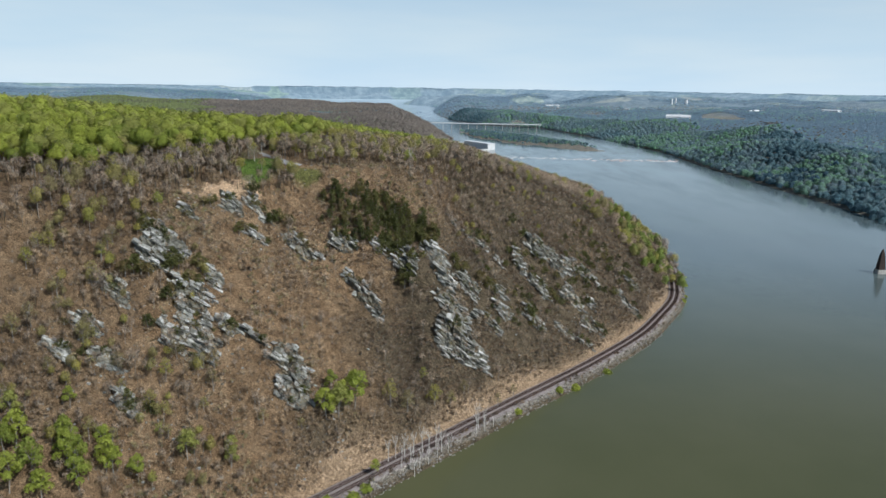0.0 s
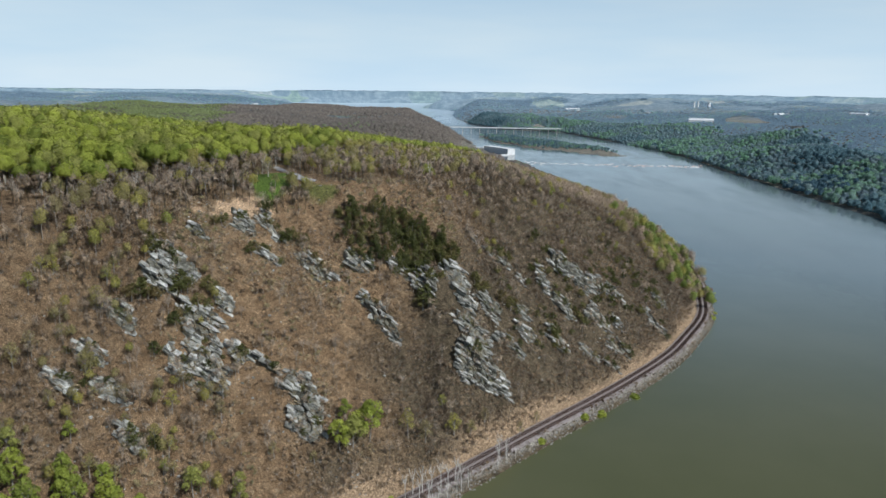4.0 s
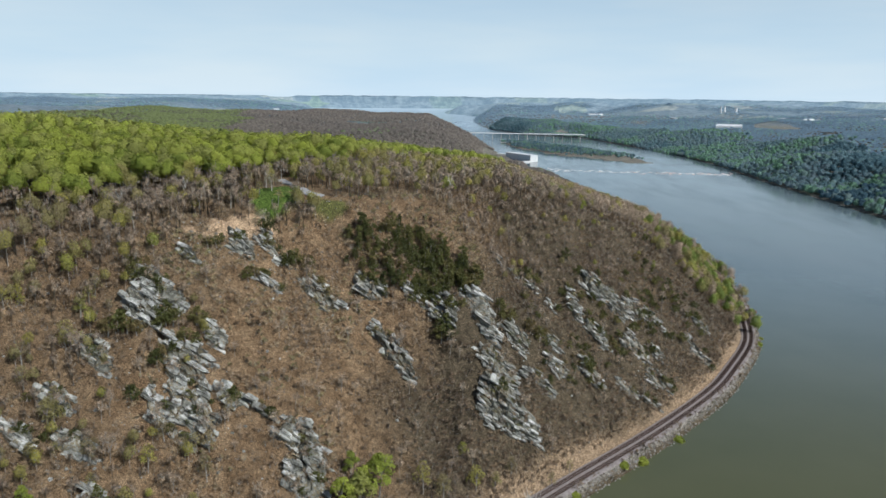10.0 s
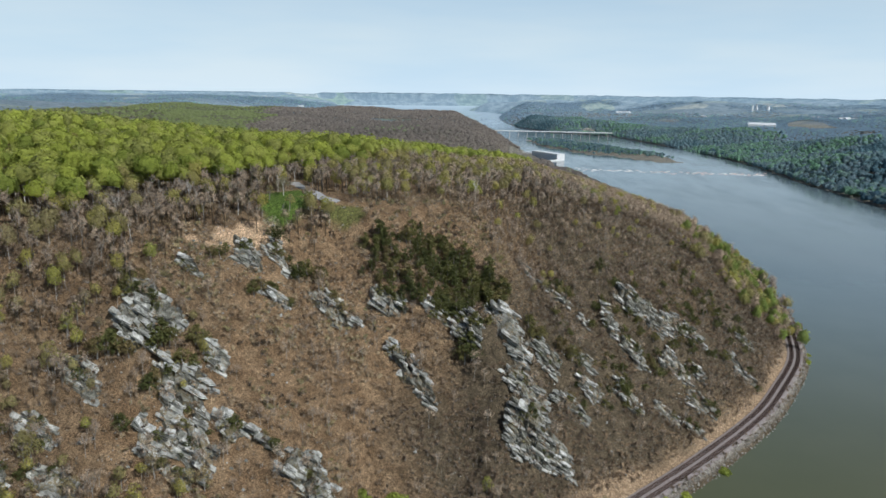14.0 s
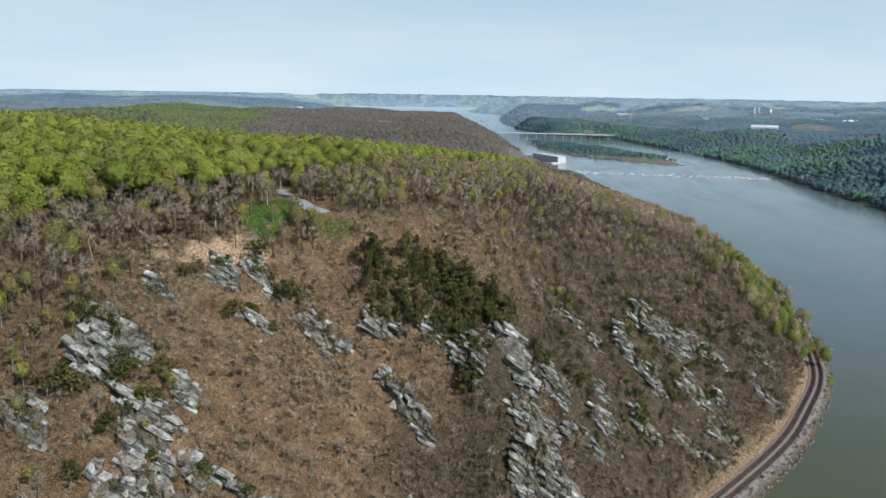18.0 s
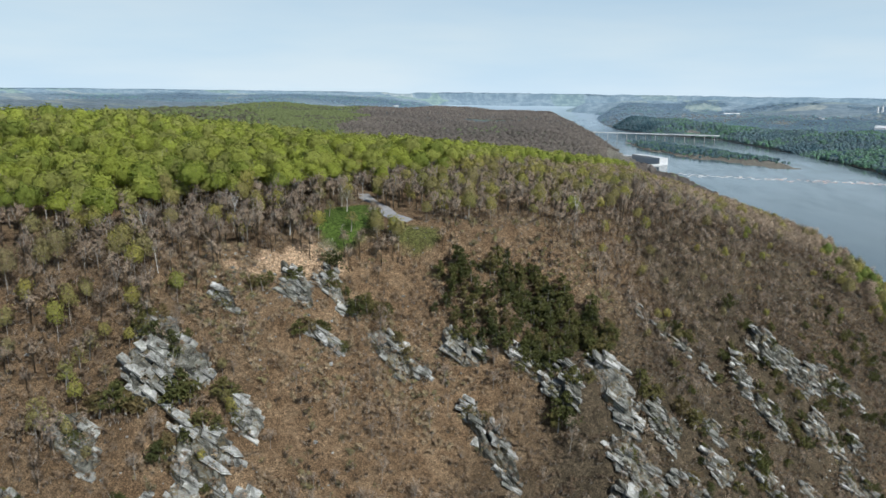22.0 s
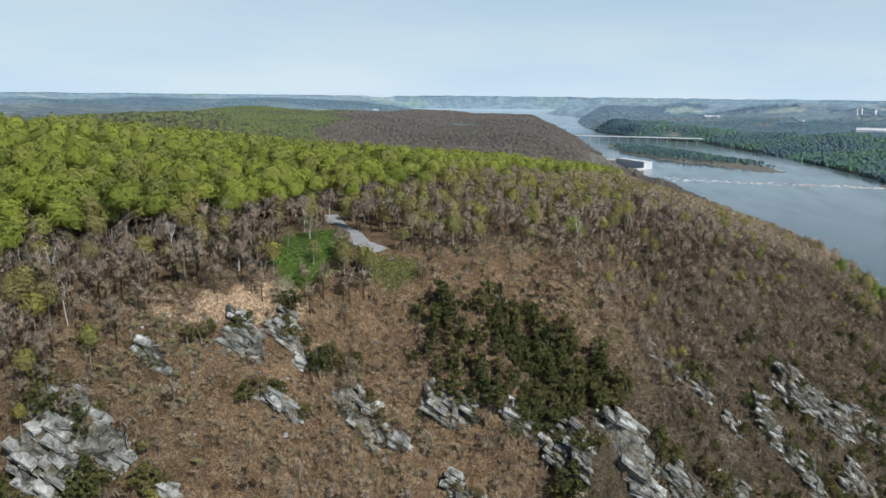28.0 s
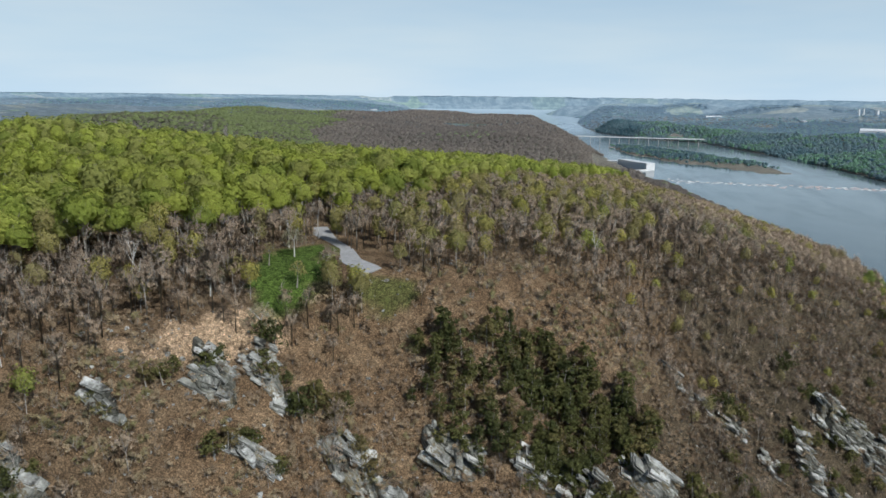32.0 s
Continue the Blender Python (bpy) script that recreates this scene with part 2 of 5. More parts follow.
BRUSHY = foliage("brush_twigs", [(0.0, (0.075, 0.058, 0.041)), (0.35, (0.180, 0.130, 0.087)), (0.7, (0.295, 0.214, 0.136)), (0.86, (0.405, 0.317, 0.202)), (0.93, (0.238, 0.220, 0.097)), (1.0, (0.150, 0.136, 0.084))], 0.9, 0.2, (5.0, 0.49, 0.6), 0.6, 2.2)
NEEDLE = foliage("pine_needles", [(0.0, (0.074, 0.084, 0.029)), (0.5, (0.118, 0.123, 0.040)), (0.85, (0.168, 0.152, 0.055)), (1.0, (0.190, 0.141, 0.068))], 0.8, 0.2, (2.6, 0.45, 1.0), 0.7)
# Leaves across the river: blue of the haze is put into their colour.
LEAF_HAZE = foliage("hazed_far_woods", [(0.0, (0.090, 0.167, 0.222)), (0.3, (0.121, 0.221, 0.266)), (0.5, (0.190, 0.301, 0.332)), (0.62, (0.243, 0.327, 0.369)), (0.78, (0.243, 0.428, 0.280)), (0.88, (0.221, 0.374, 0.280)), (1.0, (0.274, 0.355, 0.384))], 0.9, 0.5, (0.5, 0.36, 1.0), 0.3, 0.35, 0.3)
TWIG_FAR = foliage("far_bare_woods", [(0.0, (0.213, 0.192, 0.174)), (0.5, (0.274, 0.241, 0.213)), (0.85, (0.325, 0.291, 0.241)), (1.0, (0.246, 0.308, 0.165))], 0.9, 0.45, (0.5, 0.36, 0.7), 0.3, 0.3, 0.35)
GREEN_FAR = foliage("far_green_woods", [(0.0, (0.20, 0.205, 0.14)), (0.5, (0.235, 0.275, 0.13)), (1.0, (0.27, 0.325, 0.14))], 0.9, 0.45, (0.5, 0.36, 0.8), 0.3, 0.35, 0.3)
# Bare woods far off, tinted blue to stand for the haze.
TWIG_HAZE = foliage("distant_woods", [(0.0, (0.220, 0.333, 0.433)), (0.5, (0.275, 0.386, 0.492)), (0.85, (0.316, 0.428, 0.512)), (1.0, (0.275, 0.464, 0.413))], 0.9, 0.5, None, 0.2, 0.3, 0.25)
LEAF_BANK = foliage("bank_leaves", [(0.0, (0.15, 0.19, 0.06)), (0.4, (0.20, 0.26, 0.065)), (0.75, (0.25, 0.31, 0.08)), (1.0, (0.28, 0.27, 0.10))], 0.75, 0.35, (2.0, 0.46, 1.0), 0.5, 1.2)
LEAF_PALE = foliage("pale_buds", [(0.0, (0.28, 0.25, 0.16)), (1.0, (0.36, 0.34, 0.22))], 0.8, 0.3, (2.4, 0.52, 1.0))
PALE_BARK = surface("bleached_wood", [(0.3, (0.50, 0.48, 0.44)), (0.7, (0.68, 0.66, 0.62))], 1.2)


BED = (0.57, -0.20, 0.797)


def make_rock(name, stops, moss_from):
    """Schist: fine beds that dip to the east, dark cracks, moss and litter in patches."""
    m, nodes, links, b = mat_new(name, 0.8, 0.3)
    at = nodes.new("ShaderNodeNewGeometry").outputs["Position"]
    dot = nodes.new("ShaderNodeVectorMath")
    dot.operation = "DOT_PRODUCT"
    dot.inputs[1].default_value = BED
    links.new(at, dot.inputs[0])
    wide = nodes.new("ShaderNodeVectorMath")
    wide.operation = "MULTIPLY"
    wide.inputs[1].default_value = (0.16, 0.16, 0.05)
    links.new(at, wide.inputs[0])
    split, join, lift = nodes.new("ShaderNodeSeparateXYZ"), nodes.new("ShaderNodeCombineXYZ"), nodes.new("ShaderNodeMath")
    links.new(wide.outputs[0], split.inputs[0])
    lift.operation = "MULTIPLY"
    lift.inputs[1].default_value = 1.8
    links.new(dot.outputs["Value"], lift.inputs[0])
    links.new(split.outputs[0], join.inputs[0])
    links.new(split.outputs[1], join.inputs[1])
    links.new(lift.outputs[0], join.inputs[2])
    beds = noise_out(nodes, links, join.outputs[0], 1.0, 7.0, 0.72)
    blot = noise_out(nodes, links, at, 0.20, 6.0, 0.7)
    spots = noise_out(nodes, links, at, 1.3, 4.0, 0.7)
    colour = ramp(nodes, links, beds, stops)
    stain = ramp(nodes, links, blot, [(0.40, (0.42, 0.42, 0.37)), (0.52, (1.0, 1.0, 1.0))])
    colour = mixed(nodes, links, 0.8, colour, stain, "MULTIPLY")
    moss = ramp(nodes, links, mixed(nodes, links, 0.45, blot, spots), [(moss_from, (0, 0, 0)), (moss_from + 0.05, (1, 1, 1))])
    colour = mixed(nodes, links, moss, colour, ramp(nodes, links, spots, [(0.4, (0.075, 0.068, 0.036)), (0.6, (0.17, 0.135, 0.08))]))
    info = nodes.new("ShaderNodeObjectInfo")
    own = ramp(nodes, links, info.outputs["Random"], [(0.0, (0.55, 0.55, 0.52)), (0.6, (0.9, 0.9, 0.88)), (1.0, (1.1, 1.1, 1.1))])
    links.new(mixed(nodes, links, 0.9, colour, own, "MULTIPLY"), b.inputs["Base Color"])
    bump(nodes, links, b, beds, 1.0, 0.35)
    return m


ROCK = make_rock("grey_schist", [(0.40, (0.05, 0.05, 0.046)), (0.45, (0.21, 0.21, 0.20)), (0.53, (0.345, 0.348, 0.335)), (0.62, (0.54, 0.54, 0.515))], 0.545)
ROCK_BASE = make_rock("weathered_schist", [(0.40, (0.04, 0.04, 0.035)), (0.46, (0.15, 0.148, 0.13)), (0.55, (0.27, 0.268, 0.245)), (0.66, (0.45, 0.445, 0.41))], 0.51)
BALLAST = surface("ballast", [(0.3, (0.17, 0.14, 0.13)), (0.7, (0.30, 0.27, 0.26))], 0.8, 0.95, 0.6, 0.05)
RUST = surface("rusty_rail", [(0.3, (0.07, 0.035, 0.025)), (0.7, (0.12, 0.065, 0.05))], 2.0, 0.6)
TIE = surface("dark_tie", [(0.3, (0.035, 0.026, 0.022)), (0.7, (0.07, 0.05, 0.043))], 2.0)
ASPHALT = surface("pale_asphalt", [(0.3, (0.25, 0.25, 0.25)), (0.7, (0.36, 0.36, 0.36))], 0.6, 0.9, 0.4)
CONCRETE = surface("concrete", [(0.3, (0.42, 0.41, 0.39)), (0.7, (0.58, 0.57, 0.55))], 0.1, 0.85, 0.4)
PALE_STONE = surface("pale_stone", [(0.3, (0.30, 0.29, 0.26)), (0.7, (0.50, 0.48, 0.44))], 0.5, 0.9, 0.6)
WEIR = surface("weir_stone", [(0.3, (0.40, 0.34, 0.31)), (0.7, (0.58, 0.53, 0.50))], 0.05, 0.9, 0.5)
PINK = surface("pink_stone", [(0.3, (0.40, 0.30, 0.27)), (0.7, (0.58, 0.47, 0.43))], 0.1, 0.9, 0.5)
FOAM = surface("foam", [(0.3, (0.50, 0.51, 0.51)), (0.7, (0.68, 0.68, 0.67))], 0.3, 0.8, 0.4)
ROOF = surface("pale_roof", [(0.3, (0.50, 0.52, 0.54)), (0.7, (0.62, 0.64, 0.66))], 0.08, 0.6, 0.3)
GLASSY = surface("blue_grey_wall", [(0.3, (0.56, 0.62, 0.68)), (0.7, (0.64, 0.70, 0.75))], 0.08, 0.4, 0.3)
LEAF_RED = foliage("red_buds", [(0.0, (0.24, 0.14, 0.11)), (1.0, (0.32, 0.20, 0.15))], 0.8, 0.3, (2.4, 0.52, 1.0))
WHITE = surface("pale_wall", [(0.3, (0.62, 0.63, 0.64)), (0.7, (0.74, 0.75, 0.75))], 0.08, 0.7, 0.3)

# ---- the lie of the land ----
WEST = np.array([(-700, -420), (-420, -125), (-150, 148), (-60, 238), (-28, 272), (6, 309), (45, 352), (96, 407), (142, 463), (169, 506), (196, 556), (212, 607), (224, 656), (235, 720), (240, 800),
                 (238, 900), (222, 1100), (192, 1315), (147, 1613), (105, 1863), (80, 2000), (60, 2150), (20, 2400), (-45, 2750), (-90, 3200), (-260, 4000), (-1100, 5600), (-2400, 9000), (-4200, 14500)], float)
EAST = np.array([(540, -800), (570, 300), (585, 935), (600, 1052), (596, 1464), (600, 1772), (605, 2000), (588, 2220), (545, 2510), (480, 2830), (420, 3110), (180, 3350), (40, 3700), (-40, 4300), (-90, 5100),
                 (-60, 6000), (-400, 6900), (-430, 7300), (-200, 8200), (300, 9500), (0, 12000), (-1200, 14500)], float)


def rounded(line, first, last, pieces):
    """The line with the stretch between two of its corners drawn as a smooth curve."""
    out = list(line[: first + 1])
    for n in range(first, last):
        p0, p1, p2, p3 = line[n - 1], line[n], line[n + 1], line[n + 2]
        for k in range(1, pieces + 1):
            t = k / pieces
            out.append(0.5 * (2 * p1 + (p2 - p0) * t + (2 * p0 - 5 * p1 + 4 * p2 - p3) * t**2 + (3 * p1 - p0 - 3 * p2 + p3) * t**3))
    return np.array(out + list(line[last + 1 :]))


SHORE = rounded(WEST, 2, 16, 4)


def bank(line, x, y):
    """Signed distance to a bank, positive to the left of its direction, and the length along it."""
    best, side = np.full(x.shape, 1e9), np.zeros(x.shape)
    along = np.zeros(x.shape)
    run = 0.0
    for (ax, ay), (bx, by) in zip(line[:-1], line[1:]):
        dx, dy = bx - ax, by - ay
        size = math.hypot(dx, dy)
        f = np.clip(((x - ax) * dx + (y - ay) * dy) / size**2, 0, 1)
        d = np.hypot(x - ax - f * dx, y - ay - f * dy)
        s = np.sign(dx * (y - ay) - dy * (x - ax))
        near = d < best - 1e-6
        best, side = np.where(near, d, best), np.where(near, s, side)
        along = np.where(near, run + f * size, along)
        run += size
    return best * side, along


def step(a, b, v):
    f = np.clip((v - a) / (b - a), 0, 1)
    return f * f * (3 - 2 * f)


TABLE = np.random.RandomState(5).rand(256, 256)


def field(x, y, size, seed=0):
    """Smooth value noise from 0 to 1 with that grain in metres."""
    u, v = x / size + 37.7 * seed, y / size + 91.3 * seed
    i, j = np.floor(u).astype(int), np.floor(v).astype(int)
    f, g = u - i, v - j
    f, g = f * f * (3 - 2 * f), g * g * (3 - 2 * g)
    a, b = TABLE[i % 256, j % 256], TABLE[(i + 1) % 256, j % 256]
    c, d = TABLE[i % 256, (j + 1) % 256], TABLE[(i + 1) % 256, (j + 1) % 256]
    return (a * (1 - f) + b * f) * (1 - g) + (c * (1 - f) + d * f) * g


def rough(x, y, size, seed=0, octaves=4):
    total, weight = 0, 1.0
    for n in range(octaves):
        total = total + weight * (field(x, y, size / 2**n, seed + n) - 0.5)
        weight *= 0.5
    return total


def softmin(a, b, k):
    h = np.clip(0.5 + 0.5 * (b - a) / k, 0, 1)
    return b * (1 - h) + a * h - k * h * (1 - h)


def bump_at(x, y, cx, cy, rx, ry, up, turn=0.0):
    c, s = math.cos(radians(turn)), math.sin(radians(turn))
    u, v = (x - cx) * c + (y - cy) * s, (y - cy) * c - (x - cx) * s
    return up * np.exp(-((u / rx) ** 2 + (v / ry) ** 2))


def height(x, y):
    """Height of the ground in true distances, before the far country is drawn nearer."""
    x, y = np.asarray(x, float), np.asarray(y, float)
    d, _ = bank(SHORE, x, y)
    e, _ = bank(EAST, x, y)
    e = -e
    r = np.hypot(x, y)
    u = (x + y) * 0.7071
    # The headland with the cliffs.
    steep = 0.86 + 0.24 * step(225, 270, u) - 0.21 * step(290, 350, u) - 0.12 * step(540, 640, u) - 0.12 * step(640, 820, u)
    cap = 111 + 5.5 * step(380, 415, y) * step(-260, -100, x) - 0.07 * np.maximum(0, x + 85) - 0.22 * np.maximum(0, x - 10) + 27 * np.exp(-(((x + 400) / 230) ** 2 + ((y - 620) / 270) ** 2))
    cap = cap - (0.066 + 0.012 * step(-160, -60, x)) * np.clip(y - 540, 0, 700)
    cap = np.maximum(cap, 22)
    # The next hills upstream, past a side valley.
    second = 30 + (48 + 16 * step(-350, -700, x)) * step(1250, 2150, y) * step(80, -220, x) + bump_at(x, y, -850, 1450, 420, 330, 78) + bump_at(x, y, -560, 1900, 300, 260, 16)
    second = second - 78 * step(2850, 3500, y) * step(-2000, -1200, x)
    cap = np.maximum(cap * (1 - step(1150, 1500, y)), second * step(1000, 1450, y))
    cap = np.maximum(cap, 22)
    flat = step(1480, 1680, y) * step(2450, 2250, y) * step(-50, 10, x)
    cap = cap * (1 - flat) + 6 * flat
    steep = np.where(y > 1300, 0.62, steep)
    cap = cap + 34 * rough(x, y, 420, 3) * step(1000, 1600, r)
    bench = np.clip(d, 0, 3) * 1.5
    rise = np.maximum(d - 13.5, 0) * steep
    rise = rise + bump_at(x, y, -10, 393, 13, 12, 14) + bump_at(x, y, 52, 476, 26, 16, 9, 40) + bump_at(x, y, 6, 372, 12, 10, 5) + bump_at(x, y, -140, 330, 13, 12, 6)
    gully = -7 * np.exp(-(((x + 26 + 0.25 * (y - 380)) / 8) ** 2)) * step(320, 360, y) * step(440, 410, y)
    relief = (7 * rough(x + 0.3 * y, y, 34, 11, 4) + 3.4 * rough(x, y, 11, 14, 3) + gully) * step(14, 40, d) * step(180, 100, d)
    west = bench + softmin(rise + relief, cap, 9) * step(13, 18, d)
    bed = -6 - 70 * step(2600, 4500, r)
    west = np.where(d > 0, west, np.maximum(d * 0.5, bed))
    # The other bank.
    ridge = 46 + 36 * step(200, 1500, e) + 72 * rough(x, y, 520, 21, 3) + 20 * step(3000, 8000, r)
    east = np.clip(e, 0, 6) * 0.5 + softmin(np.maximum(e - 12, 0) * (0.44 + 0.7 * rough(x, y, 260, 8, 3)), ridge, 30)
    east = np.where(e > 0, east, np.maximum(e * 0.5, bed))
    z = np.where(d > -1e-6, west, np.where(e > -1e-6, east, np.maximum(west, east)))
    z = np.where(r > 8300, np.maximum(z, -76 + (101 + 40 * step(9500, 15000, r) + 50 * rough(x, y, 2600, 27, 3)) * step(8300, 9600, r)), z)
    # The wooded island below the bridge.
    a = ((x - 300 + 0.42 * (y - 2300)) / (102 + 60 * rough(x, y, 90, 2))) ** 2 + ((y - 2420) / 430) ** 2
    return np.maximum(z, np.where(a < 1, 5 * np.maximum(1 - a, 0) ** 0.5 + 1.5 * rough(x, y, 40, 4), -90))


EYE = 175.0


def nearer(x, y, z):
    """The country past 3 km is drawn nearer along the line of sight, and sinks with the curve of the earth, so that it ends at 4.8 km."""
    r = np.maximum(np.hypot(x, y), 1.0)
    z = z - r**2 / 1.46e7 * step(1500, 4000, r)
    s = np.where(r > 3000, 3000 + 1800 * (1 - np.exp(-(r - 3000) / 1800)), r)
    k = s / r
    return x * k, y * k, EYE - (EYE - z) * np.where(r > 3000, k, 1.0)


def graded(low, fine_low, fine_high, high, step_fine, growth):
    mid = list(np.arange(fine_low, fine_high + 1e-6, step_fine))
    up, s = [], step_fine
    at = mid[-1]
    while at < high:
        s *= growth
        at += s
        up.append(at)
    down, s, at = [], step_fine, mid[0]
    while at > low:
        s *= growth
        at -= s
        down.append(at)
    return np.array(down[::-1] + mid + up)


def mesh_from(name, verts, loops, starts, mats=(), which=None, smooth=False):
    me = bpy.data.meshes.new(name)
    me.vertices.add(len(verts))
    me.vertices.foreach_set("co", np.asarray(verts, np.float32).ravel())
    me.loops.add(len(loops))
    me.loops.foreach_set("vertex_index", np.asarray(loops, np.int32))
    me.polygons.add(len(starts))
    me.polygons.foreach_set("loop_start", np.asarray(starts, np.int32))
    for m in mats:
        me.materials.append(m)
    if which is not None:
        me.polygons.foreach_set("material_index", np.asarray(which, np.int32))
    me.update(calc_edges=True)
    me.polygons.foreach_set("use_smooth", np.full(len(starts), smooth))
    return me


def attribute(me, name, values):
    me.attributes.new(name, "FLOAT", "POINT").data.foreach_set("value", np.asarray(values, np.float32))


def sheet(name, xs, ys, heights, material):
    gx, gy = np.meshgrid(xs, ys)
    px, py, pz = nearer(gx, gy, heights(gx, gy))
    n, m = len(xs), len(ys)
    i = (np.arange(m - 1)[:, None] * n + np.arange(n - 1)).ravel()
    loops = np.stack([i, i + 1, i + n + 1, i + n], 1).ravel()
    me = mesh_from(name, np.stack([px, py, pz], -1).reshape(-1, 3), loops, np.arange(len(i)) * 4, [material], None, True)
    return new(name, me), gx.ravel(), gy.ravel()


XS = graded(-16000, -180, 170, 16000, 2.2, 1.05)
YS = graded(-1200, 235, 540, 26000, 2.2, 1.04)
ground, gx, gy = sheet("ground", XS, YS, height, GROUND)
tagged(ground, "brown leaf-littered hillside and wooded river country in spring", "ground", kind="structure")


def lawn_at(x, y):
    main = step(1.2, 0.8, ((x + 110) / 12) ** 2 + ((y - 418) / 23) ** 2 + 1.6 * rough(x, y, 14, 58))
    main = main * step(-4, 3, y - 387 - 1.7 * (x + 113))
    return np.maximum(main, 0.6 * step(1.3, 0.6, ((x + 82) / 10) ** 2 + ((y - 420 - 0.1 * x - 8) / 4) ** 2 + 1.2 * rough(x, y, 8, 59)))


def clay_at(x, y, d):
    ledge = step(1.2, 0.8, ((x + 120) / 14) ** 2 + ((y - 382 - 0.6 * (x + 120)) / 9) ** 2 + 2.2 * rough(x, y, 9, 51))
    verge = 0.6 * step(11.5, 13, d) * step(25, 15, d + 9 * rough(x, y, 30, 52)) * step(800, 650, y)
    quarry = step(1.2, 0.8, ((x + 380) / 75) ** 2 + ((y - 2390) / 60) ** 2)
    return np.maximum(np.maximum(ledge, verge), quarry)


def dry_at(x, y):
    """1 on the dry grassy litter of the western slope, 0 under the woody brush of the eastern."""
    return step(18, -84, x - 0.25 * (y - 390) + 50 * rough(x, y, 60, 54)) * (0.55 + 0.45 * step(-128, -92, x + 0.3 * (330 - y) + 30 * rough(x, y, 40, 55)))


def lay_attributes():
    d, r, z = bank(SHORE, gx, gy)[0], np.hypot(gx, gy), height(gx, gy)
    attribute(ground.data, "grass", lawn_at(gx, gy))
    attribute(ground.data, "clay", clay_at(gx, gy, d))
    attribute(ground.data, "gravel", step(1.0, 2.5, d) * step(12.5, 11, d + 2 * rough(gx, gy, 8, 53)) * step(1100, 900, gy) + 0.8 * step(1800, 1850, gy) * step(2250, 2150, gy) * step(-60, -20, gx) * (d > 3))
    attribute(ground.data, "wood", step(560, 760, r))
    attribute(ground.data, "dry", dry_at(gx, gy))
    # The glow that stands for haze grows from 1.9 to 8 km.
    attribute(ground.data, "haze_glow", 0.42 * step(1900, 8000, r))
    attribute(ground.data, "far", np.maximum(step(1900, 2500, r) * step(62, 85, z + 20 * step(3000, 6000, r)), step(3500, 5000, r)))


lay_attributes()
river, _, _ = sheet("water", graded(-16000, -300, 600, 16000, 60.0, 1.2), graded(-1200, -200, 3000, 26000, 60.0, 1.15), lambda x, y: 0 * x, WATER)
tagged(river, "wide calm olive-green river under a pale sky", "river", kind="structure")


def ground_z(x, y):
    return float(height(np.array([x]), np.array([y]))[0])


# ---- trees ----
def tube(a, b, ra, rb, sides=5):
    a, b = np.array(a, float), np.array(b, float)
    w = (b - a) / np.linalg.norm(b - a)
    p = np.cross(w, (0.31, 0.87, 0.2))
    p /= np.linalg.norm(p)
    q = np.cross(w, p)
    t = np.arange(sides) * 2 * math.pi / sides
    ring = np.cos(t)[:, None] * p + np.sin(t)[:, None] * q
    return np.concatenate([a + ring * ra, b + ring * rb]), [[i, (i + 1) % sides, sides + (i + 1) % sides, sides + i] for i in range(sides)]


def assemble(pieces):
    """Pieces of (verts, faces, material slot) as one template."""
    verts, loops, sizes, which, base = [], [], [], [], 0
    for v, fs, m in pieces:
        verts.append(v)
        for f in fs:
            loops.extend(i + base for i in f)
            sizes.append(len(f))
            which.append(m)
        base += len(v)
    sizes = np.array(sizes)
    return np.concatenate(verts), np.array(loops), np.concatenate([[0], np.cumsum(sizes)[:-1]]), np.array(which)


def limbs(rng, h, r0, count, spread, top=0.55):
    pieces, tips = [], []
    lean = rng.normal(0, 0.03, 2) * h
    mid = (lean[0] * 0.5, lean[1] * 0.5, h * top)
    pieces.append((*tube((0, 0, -1.0), mid, r0, r0 * 0.6), 0))
    for n in range(count):
        t = 2 * math.pi * (n + rng.rand()) / count
        z = h * (top * 0.75 + 0.3 * rng.rand())
        reach = spread * (0.5 + 0.5 * rng.rand())
        start = np.array(mid) * min(1, z / (h * top)) * 0.97
        tip = start + (math.cos(t) * reach, math.sin(t) * reach, (h - start[2]) * (0.45 + 0.5 * rng.rand()))
        pieces.append((*tube(start, tip, r0 * 0.42, r0 * 0.12, 4), 0))
        tips.append((start, tip))
    return pieces, tips


def quads(centres, size, rng, outward=None, loose=0.55):
    """Small leaf clumps, each a bent four-sided blade that faces roughly outward."""
    n = len(centres)
    face = rng.normal(0, 1, (n, 3))
    face /= np.linalg.norm(face, axis=1)[:, None]
    if outward is not None:
        face = outward + face * loose
        face /= np.linalg.norm(face, axis=1)[:, None]
    a = np.cross(face, rng.normal(0, 1, (n, 3)))
    a /= np.linalg.norm(a, axis=1)[:, None]
    b = np.cross(face, a)
    s = size * (0.6 + 0.8 * rng.rand(n, 1))
    dip = face * s * 0.3
    v = np.stack([centres - a * s - dip, centres - b * s * 0.8, centres + a * s * (0.7 + 0.3 * rng.rand(n, 1)) - dip, centres + b * s * 0.7], 1).reshape(-1, 3)
    return v, np.arange(4 * n).reshape(n, 4).tolist()


